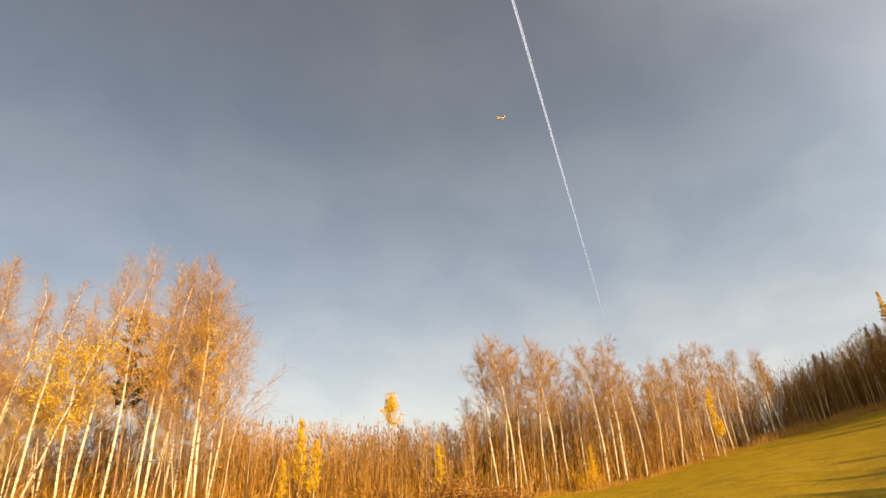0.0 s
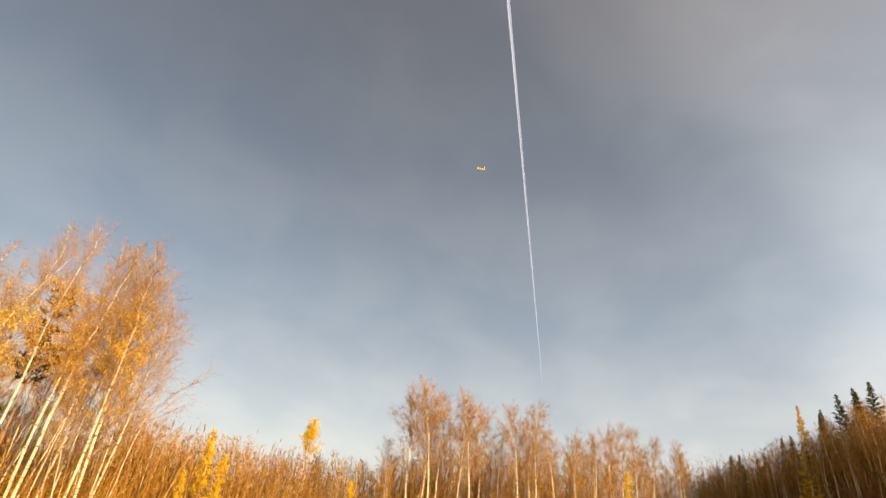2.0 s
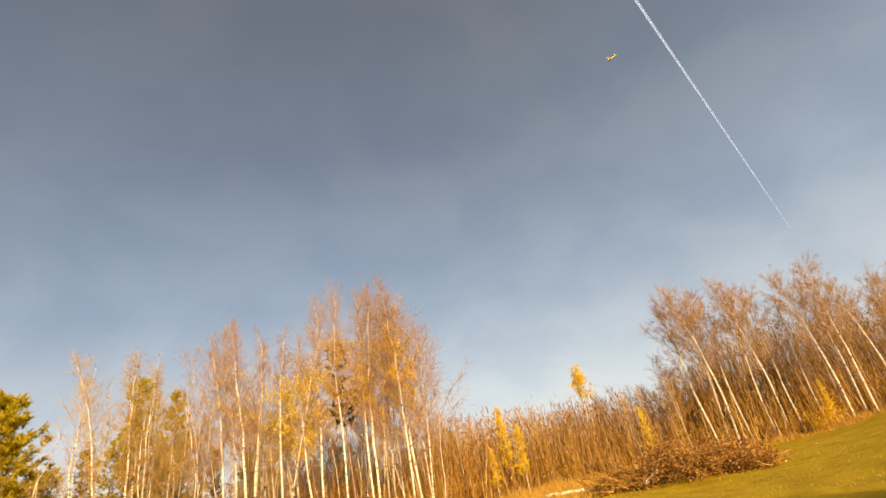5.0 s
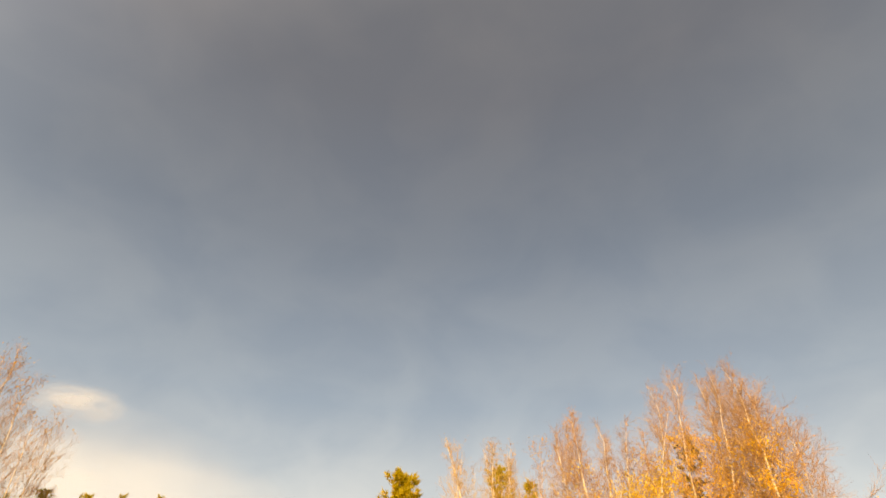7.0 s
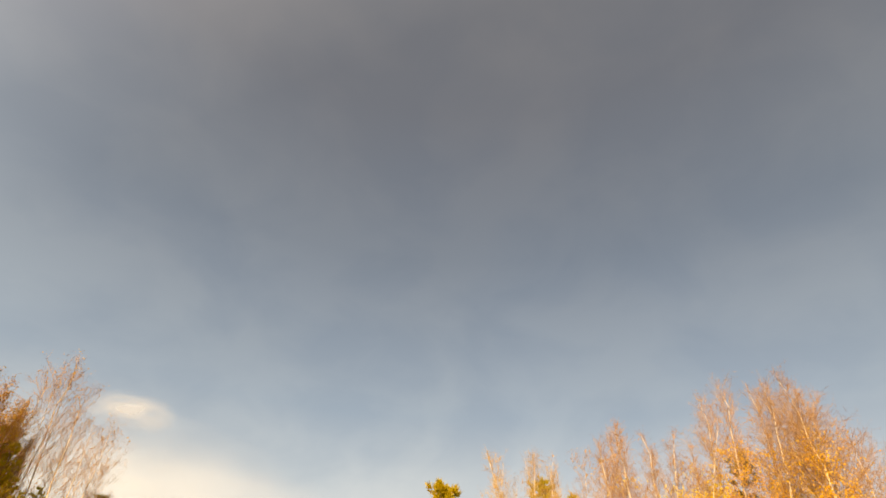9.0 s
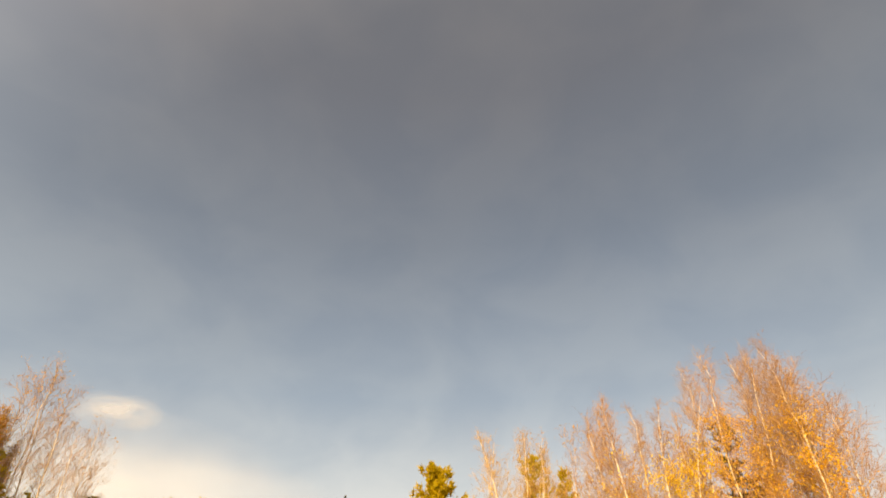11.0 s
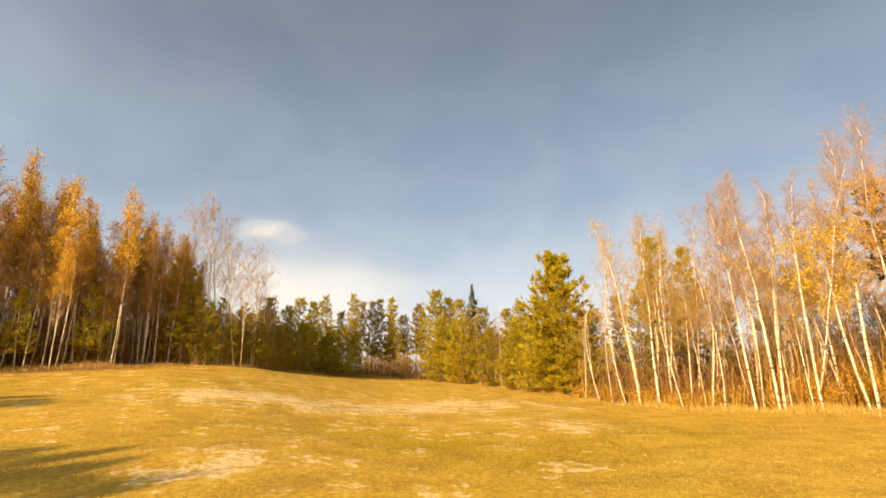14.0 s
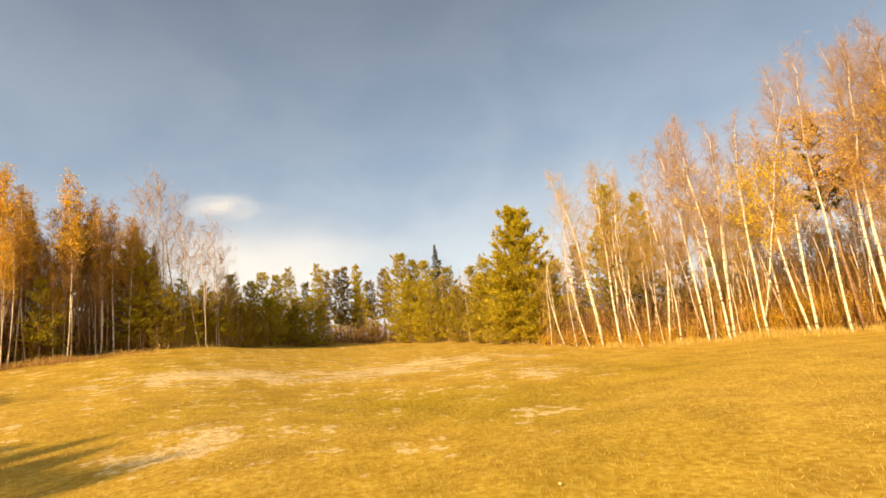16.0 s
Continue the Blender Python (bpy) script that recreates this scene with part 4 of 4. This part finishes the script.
def thicket(seed, az0, az1, depth, n, hmax, mat, label, near=0.3, wide=0.014, low=0.15):
    """Bare stems and saplings under the trees."""
    rng = np.random.default_rng(seed)
    s = Soup()
    az = rng.uniform(az0, az1, n) + rng.normal(0, 0.8, n)
    p = spots(az, edge_r(az) + near + rng.uniform(0, 1, n) ** 1.4 * depth)
    d = unit(rng.normal(0, 0.12, (n, 3)) + [0, 0, 1])
    ln = hmax * rng.uniform(low, 1, n) ** 1.2
    s.slivers(p, d, ln, 0.016 + 0.003 * ln, rng)
    m = n * 9
    k = rng.integers(0, n, m)
    q = p[k] + d[k] * (ln[k] * rng.uniform(0.05, 0.95, m))[:, None]
    d2 = unit(d[k] * 0.6 + rng.normal(0, 0.55, (m, 3)) + [0, 0, 0.2])
    s.slivers(q, d2, rng.uniform(0.2, 0.55, m), wide, rng)
    return tagged(new("thicket", s.mesh("thicket", mat)), label, "undergrowth", kind="stuff")


thicket(1, -30, 26, 30, 3800, 4.8, UNDERWOOD, "brown leafless thicket under the young birches", 0.3, 0.02)
thicket(2, 22, 47, 24, 2300, 4.2, UNDERWOOD, "brown leafless thicket under the birches", 0.6, 0.017)
thicket(6, 45, 66, 12, 2000, 2.8, SHADED_THICKET, "brown leafless bushes under the birches", 0.6, 0.015)
thicket(3, 62, 80, 14, 1300, 2.6, TWIG_GREY, "straw-brown brushwood under the pines", 0.3, 0.014)
thicket(8, 80, 94, 12, 1000, 2.4, SHADED_THICKET, "dark brushwood under the pines", 0.5, 0.014)
thicket(7, 93, 102.5, 6, 2300, 4.6, TWIG_GREY, "golden-tan leafless bushes at the wood's corner", 0.0, 0.018)
thicket(4, 102, 132, 26, 4600, 7.0, SHADED_THICKET, "brown thicket under the trees, darkened for shade", 1.6, 0.022)
thicket(10, -4, 27, 12, 2600, 6.6, UNDERWOOD, "brown thicket deep in the young wood", 7, 0.030, 0.66)
thicket(14, -30, 0, 9, 2700, 8.4, UNDERWOOD, "brown thicket deep behind the birch row", 5, 0.030, 0.6)
thicket(11, 24, 66, 18, 3200, 5.6, UNDERWOOD, "brown thicket deep behind the birches", 10, 0.032, 0.5)
thicket(12, 62, 102, 14, 2800, 5.4, SHADED_THICKET, "dark brown thicket behind the pines", 10, 0.032)
thicket(13, -53, -28.5, 8, 2800, 9.5, UNDERWOOD, "dark brown thicket deep in the wood on the rise", 4, 0.032, 0.6)
thicket(9, 101, 128, 8, 2600, 9.0, SHADED_THICKET, "brown thicket deep under the trees, darkened for shade", 14, 0.03, 0.5)
thicket(5, -52, -28.5, 20, 3600, 7.0, SHADED_THICKET, "brown thicket under the trees, darkened for shade", 1.5, 0.024)


def shrubs(seed, az0, az1, r0, r1, n, h, mat, label, leaf=0.045):
    """Low leafy bushes: a fan of stems each, with leaves towards their ends."""
    rng = np.random.default_rng(seed)
    s = Soup()
    az = rng.uniform(az0, az1, n)
    base = np.repeat(spots(az, edge_r(az) + rng.uniform(r0, r1, n)), 7, 0)
    d = unit(rng.normal(0, 0.38, (len(base), 3)) * [1, 1, 0.2] + [0, 0, 1])
    ln = np.repeat(h * rng.uniform(0.4, 1, n), 7) * rng.uniform(0.6, 1, len(base))
    s.slivers(base, d, ln, 0.012, rng)
    k = np.repeat(np.arange(len(base)), 20)
    u = 1 - 0.75 * rng.uniform(0, 1, len(k)) ** 1.5
    s.leaves(base[k] + d[k] * (ln[k] * u)[:, None] + rng.normal(0, 0.16, (len(k), 3)), leaf, rng)
    return tagged(new("shrubs", s.mesh("shrubs", mat)), label, "undergrowth", kind="stuff")


shrubs(41, 24, 47, 0.8, 12, 190, 2.6, LEAF_RUST, "orange-brown leafy bushes under the birches")
shrubs(42, 24, 46, 0.4, 6, 36, 2.2, LEAF_AMBER, "amber leafy bushes under the birches")
shrubs(43, 44, 66, -0.6, 5, 120, 1.2, LEAF_RUST, "low rust-brown bushes along the wood's edge", 0.035)
shrubs(44, -10.9, -8.6, -0.6, 1.5, 10, 2.6, LEAF_AMBER, "orange leafy bush at the foot of the birches", 0.06)
shrubs(45, -28, 24, 0.5, 14, 120, 2.4, LEAF_RUST, "rust-brown leafy bushes in the young wood", 0.05)
shrubs(46, 102, 124, 0.6, 5, 70, 1.8, LEAF_RUST, "rust-brown bushes at the foot of the dark wood", 0.045)


def blades(s, rng, p, hmin, hmax, r, tilt=0.5):
    n = len(p)
    s.slivers(p - [0, 0, 0.01], unit(rng.normal(0, tilt, (n, 3)) * [1, 1, 0.2] + [0, 0, 1]), rng.uniform(hmin, hmax, n), r, rng)


def tall_grass(seed, az0, az1, r0, r1, n, h, mat, label, wide=0.013):
    rng = np.random.default_rng(seed)
    s = Soup()
    az = rng.uniform(az0, az1, n)
    e2 = edge_r(az)
    p = spots(az, e2 + rng.normal((r0 + r1) / 2, (r1 - r0) / 3.2, n))
    thick = np.array([noise.noise(Vector((x * 0.4, y * 0.4, 3.1))) for x, y, _ in p])
    fade = np.clip((az - az0) / 4, 0, 1) * np.clip((az1 - az) / 4, 0, 1)
    keep = thick + rng.normal(0, 0.2, n) + fade * 0.5 > 0.35
    p, g = p[keep], np.clip(0.65 + thick[keep] * 0.9, 0.25, 1.2) * h
    s.slivers(p - [0, 0, 0.02], unit(rng.normal(0, 0.34, (len(p), 3)) * [1, 1, 0.2] + [0, 0, 1]), g * rng.uniform(0.4, 1, len(p)), wide, rng)
    return tagged(new("tall_grass", s.mesh("tall_grass", mat)), label, "grass", kind="stuff")


tall_grass(11, 20, 64, -1.6, 1.6, 16000, 0.5, STRAW_PALE, "tall straw-coloured grass along the wood's edge")
tall_grass(12, 64, 140, -1.2, 1.5, 14000, 0.45, STRAW_PALE, "tall straw-coloured grass along the wood's edge")
tall_grass(16, 103, 132, -3.0, 0.8, 9000, 0.45, RUST_GRASS, "rusty brown weeds along the foot of the wood")
tall_grass(13, -50, 0, -3.0, 1.5, 16000, 0.7, STRAW, "tall straw-coloured grass along the wood's edge")
tall_grass(14, 7, 26, -11.0, 1.0, 22000, 0.95, STRAW, "tall orange-yellow grass beside the brush heap")

tall_grass(15, -54, -24, -6.5, 1.5, 24000, 1.5, RUST_GRASS, "rusty brown weeds at the foot of the wood", 0.02)

rng = np.random.default_rng(21)
s = Soup()
az, r = polar(rng, 80000, 24, 126, 4.2, 16)
blades(s, rng, spots(az, r), 0.02, 0.075, 0.005, 0.8)
az, r = polar(rng, 40000, -48, 126, 14, 34)
blades(s, rng, spots(az, r), 0.03, 0.09, 0.008, 0.8)
tagged(new("field_grass", s.mesh("field_grass", GRASS)), "short dry golden meadow grass", "grass", kind="stuff")
s = Soup()
az, r = polar(rng, 200, -45, 126, 4.5, 28)
s.leaves(spots(az, r) + [0, 0, 0.03], 0.019, rng)
tagged(new("fallen_leaves", s.mesh("fallen_leaves", FALLEN)), "pale yellow birch leaves scattered over the grass", "leaves", kind="stuff")


# ---- brush heap and logs ----
def brush_heap():
    """Crossed branches with bare butts at one end, dead leaves matted over the other."""
    rng = np.random.default_rng(31)
    ob = tagged(new("brush_heap"), "heap of cut branches with dead brown leaves", "brush heap")
    wood, lv = Soup(), Soup()
    n = 620
    u = rng.uniform(-1, 1, n)
    az = 3.6 + u * 8.0
    rr = 24.5 + rng.normal(0, 0.9, n)
    hgt = 1.25 * (1 - u ** 2) ** 0.7 * (0.72 + 0.28 * np.sin(u * 9 + 1)) + 0.1
    p = spots(az, rr) + np.stack([0 * u, 0 * u, rng.uniform(0, 1, n) ** 0.7 * hgt], -1)
    d = unit(rng.normal(0, 1, (n, 3)) * [1, 0.6, 0.34] + [0, 0, 0.16])
    ln = rng.uniform(0.5, 1.8, n) * np.where(u > 0.1, 1.25, 1.0)
    wood.twigs(p - d * ln[:, None] * 0.4, d, ln, rng.uniform(0.008, 0.032, n))
    for i in rng.choice(n, 60, replace=False):
        bend = np.linspace(0, 1, 5)[:, None]
        wood.tube(p[i] + d[i] * (bend - 0.4) * ln[i] * 1.3 + [0, 0, 0.25] * bend * (1 - bend) + rng.normal(0, 0.03, (5, 3)), 0.03 * np.linspace(1, 0.3, 5), 5)
    leafy = np.where(u < 0.25)[0]
    k = np.concatenate([rng.choice(leafy, 9500), rng.integers(0, n, 1600)])
    lv.leaves(p[k] + d[k] * rng.normal(0, 0.42, (len(k), 1)) + rng.normal(0, 0.12, (len(k), 3)), 0.05, rng, 1.2)
    part("brushwood", wood, TWIG_BROWN, ob, kind="stuff")
    part("leaf_litter", lv, HEAP_LEAF, ob, kind="stuff")


brush_heap()


def log(az0, r0, z0, az1, r1, z1, rad, label):
    a, b = Vector(at(az0, r0)), Vector(at(az1, r1))
    a.z += z0; b.z += z1
    s = Soup()
    t = np.linspace(0, 1, 7)[:, None]
    pts = np.array(a) + (np.array(b) - np.array(a)) * t + np.random.default_rng(5).normal(0, 0.012, (7, 3))
    s.tube(pts, rad * np.linspace(1, 0.8, 7), 10)
    return tagged(new("birch_log", s.mesh("birch_log", BIRCH_BARK, True)), label, "log")


log(16.6, 25.0, 0.34, 12.6, 24.6, 0.30, 0.085, "white birch log lying in the tall grass")
log(6.9, 23.0, 0.20, 5.3, 23.4, 0.62, 0.07, "sawn birch log leaning out of the brush heap")


# ---- sky things ----
def cloud_material(name, scale, lo, hi, opacity):
    m, n, l, b = material(name)
    tc = n.new("ShaderNodeTexCoord").outputs["Generated"]
    t = noise_node(n, l, tc, scale, 6)
    # soft towards the rim of the sheet
    mp = n.new("ShaderNodeMapping")
    mp.inputs["Location"].default_value, mp.inputs["Scale"].default_value = (-1, -1, 0), (2, 2, 0)
    l.new(tc, mp.inputs["Vector"])
    g = n.new("ShaderNodeTexGradient"); g.gradient_type = "SPHERICAL"
    l.new(mp.outputs[0], g.inputs[0])
    mul = n.new("ShaderNodeMath"); mul.operation = "MULTIPLY"
    l.new(t.outputs["Fac"], mul.inputs[0]); l.new(g.outputs["Fac"], mul.inputs[1])
    r = n.new("ShaderNodeMapRange")
    r.inputs[1].default_value, r.inputs[2].default_value, r.inputs[4].default_value = lo, hi, opacity
    l.new(mul.outputs[0], r.inputs[0])
    l.new(r.outputs[0], b.inputs["Alpha"])
    b.inputs["Base Color"].default_value = (0.85, 0.84, 0.82, 1)
    b.inputs["Roughness"].default_value = 1.0
    b.inputs["Specular IOR Level"].default_value = 0
    return m


def cloud(az, el, w, h, mat, label, dist=3800):
    a, e = radians(az), radians(el)
    c = Vector((-math.sin(a) * math.cos(e), math.cos(a) * math.cos(e), math.sin(e))) * dist
    rw, rh = dist * math.tan(radians(w / 2)), dist * math.tan(radians(h / 2))
    k = 12
    g = np.linspace(-1, 1, k)
    X, Y = np.meshgrid(g, g, indexing="ij")
    v = np.stack([X * rw, Y * rh, -0.06 * rw * (X ** 2 + Y ** 2)], -1).reshape(-1, 3)
    i, j = np.meshgrid(np.arange(k - 1), np.arange(k - 1), indexing="ij")
    q = (i * k + j).ravel()
    f = np.concatenate([np.stack([q, q + k, q + k + 1], -1), np.stack([q, q + k + 1, q + 1], -1)])
    ob = new("cloud", tri_mesh("cloud", v, f, mat, True))
    ob.matrix_basis = Matrix.Translation(c) @ c.to_track_quat("Z", "Y").to_matrix().to_4x4() @ Matrix.Rotation(math.pi, 4, "Y")
    ob.visible_shadow = False
    return tagged(ob, label, "cloud", kind="structure")


cloud(94.0, 7.0, 46, 22, cloud_material("low bright cloud", 3.4, 0.04, 0.70, 0.46), "soft bright cloud low over the pines")
cloud(96.6, 16.5, 10.5, 4.0, cloud_material("bright wisp", 5.0, 0.08, 0.46, 0.30), "small white wisp of cloud over the wood")


def contrail():
    m, n, l, b = material("contrail")
    tc = n.new("ShaderNodeTexCoord").outputs["Object"]
    t = noise_node(n, l, tc, 0.004, 1)
    l.new(ramp(n, l, t.outputs["Fac"], [(0.3, (0.50, 0.62, 0.88)), (0.7, (0.56, 0.69, 0.95))]).outputs[0], b.inputs["Base Color"])
    veil_light = n.new("ShaderNodeBsdfTranslucent")
    veil_light.inputs["Color"].default_value = (0.54, 0.66, 0.92, 1)
    both = n.new("ShaderNodeMixShader")
    both.inputs[0].default_value = 0.5
    l.new(b.outputs[0], both.inputs[1])
    l.new(veil_light.outputs[0], both.inputs[2])
    l.new(both.outputs[0], n["Material Output"].inputs[0])
    b.inputs["Roughness"].default_value = 1.0
    s = Soup()
    a, z = Vector((942, 3779, 1000)), Vector((-120, -110, 1000))
    k = 90
    t2 = np.linspace(0, 1, k)[:, None]
    pts = np.array(a) + (np.array(z) - np.array(a)) * t2 
    s.tube(pts, np.interp(t2[:, 0], (0, 0.12, 0.5, 1), (0.45, 1.2, 2.3, 3.6)), 12)
    ob = new("contrail", s.mesh("contrail", m, True))
    ob.visible_shadow = False
    return tagged(ob, "long thin white aircraft condensation trail", "contrail", kind="structure")


contrail()


# ---- model aeroplane ----
def paint(name, col):
    m, n, l, b = material(name)
    t = noise_node(n, l, n.new("ShaderNodeTexCoord").outputs["Object"], 14, 3)
    l.new(ramp(n, l, t.outputs["Fac"], [(0.3, tuple(c * 0.85 for c in col)), (0.7, col)]).outputs[0], b.inputs["Base Color"])
    b.inputs["Roughness"].default_value = 0.35
    return m


def wing(s, span, c0, c1, thick, y0, z0, sweep=0.03, dihedral=0.04):
    """A lens-shaped section drawn from tip to tip."""
    prof = [(0, 0), (0.12, 0.6), (0.35, 1), (0.7, 0.55), (1, 0.02), (0.7, -0.15), (0.35, -0.25), (0.12, -0.2)]
    st = np.linspace(-1, 1, 9)
    v = []
    for q in st:
        c = c0 + (c1 - c0) * abs(q)
        v += [(q * span / 2, y0 - sweep * abs(q) - x * c, z0 + dihedral * abs(q) + y * thick) for x, y in prof]
    k = len(prof)
    f = []
    for i in range(len(st) - 1):
        for j in range(k):
            a, b = i * k + j, i * k + (j + 1) % k
            f += [(a, b, b + k), (a, b + k, a + k)]
    f += [(0, j + 1, j) for j in range(1, k - 1)] + [((len(st) - 1) * k, (len(st) - 1) * k + j, (len(st) - 1) * k + j + 1) for j in range(1, k - 1)]
    s.add(v, f)


def aeroplane():
    yellow, dark = paint("yellow foam paint", (0.85, 0.55, 0.01)), paint("dark trim paint", (0.03, 0.03, 0.035))
    ob = tagged(new("model_aeroplane"), "small yellow radio-controlled model aeroplane in flight", "model aeroplane")
    s = Soup(); s.tube([(0, 0.42, 0), (0, 0.38, 0), (0, 0.25, 0.01), (0, 0, 0.02), (0, -0.3, 0.02), (0, -0.62, 0.03)], [0.02, 0.05, 0.075, 0.08, 0.05, 0.02], 10)
    part("fuselage", s, yellow, ob, smooth=True)
    s = Soup(); wing(s, 1.25, 0.24, 0.17, 0.03, 0.18, 0.07)
    part("wing", s, yellow, ob)
    s = Soup(); wing(s, 0.46, 0.15, 0.1, 0.012, -0.46, 0.03, 0.02, 0)
    part("tailplane", s, yellow, ob)
    s = Soup(); s.add([(0.008, -0.45, 0.03), (0.008, -0.62, 0.03), (0.004, -0.63, 0.22), (0.004, -0.54, 0.22), (-0.008, -0.45, 0.03), (-0.008, -0.62, 0.03), (-0.004, -0.63, 0.22), (-0.004, -0.54, 0.22)],
                      [(0, 1, 2), (0, 2, 3), (4, 6, 5), (4, 7, 6), (0, 4, 1), (1, 4, 5), (1, 5, 2), (2, 5, 6), (2, 6, 3), (3, 6, 7), (3, 7, 0), (0, 7, 4)])
    part("fin", s, yellow, ob)
    s = Soup(); s.tube([(0, 0.42, 0), (0, 0.46, 0), (0, 0.48, 0)], [0.03, 0.022, 0.004], 8)
    part("spinner", s, dark, ob, smooth=True)
    s = Soup(); wing(s, 0.26, 0.025, 0.02, 0.006, 0.46, 0, 0, 0)
    part("propeller", s, dark, ob)
    for sx in (-1, 1):
        s = Soup(); s.tube([(0.03 * sx, 0.2, -0.05), (0.13 * sx, 0.21, -0.17)], [0.006, 0.006], 5)
        leg = part("landing_leg", s, dark, ob)
        s = Soup(); s.tube([(0.12 * sx, 0.21, -0.17), (0.15 * sx, 0.21, -0.17)], [0.035, 0.035], 10)
        part("wheel", s, dark, leg)
    a, e = radians(-5.5), radians(38.8)
    p = Vector((-math.sin(a) * math.cos(e), math.cos(a) * math.cos(e), math.sin(e))) * 62
    ob.matrix_basis = Matrix.Translation(p) @ Matrix.Rotation(radians(50), 4, "X") @ Matrix.Rotation(radians(112), 4, "Z")


aeroplane()
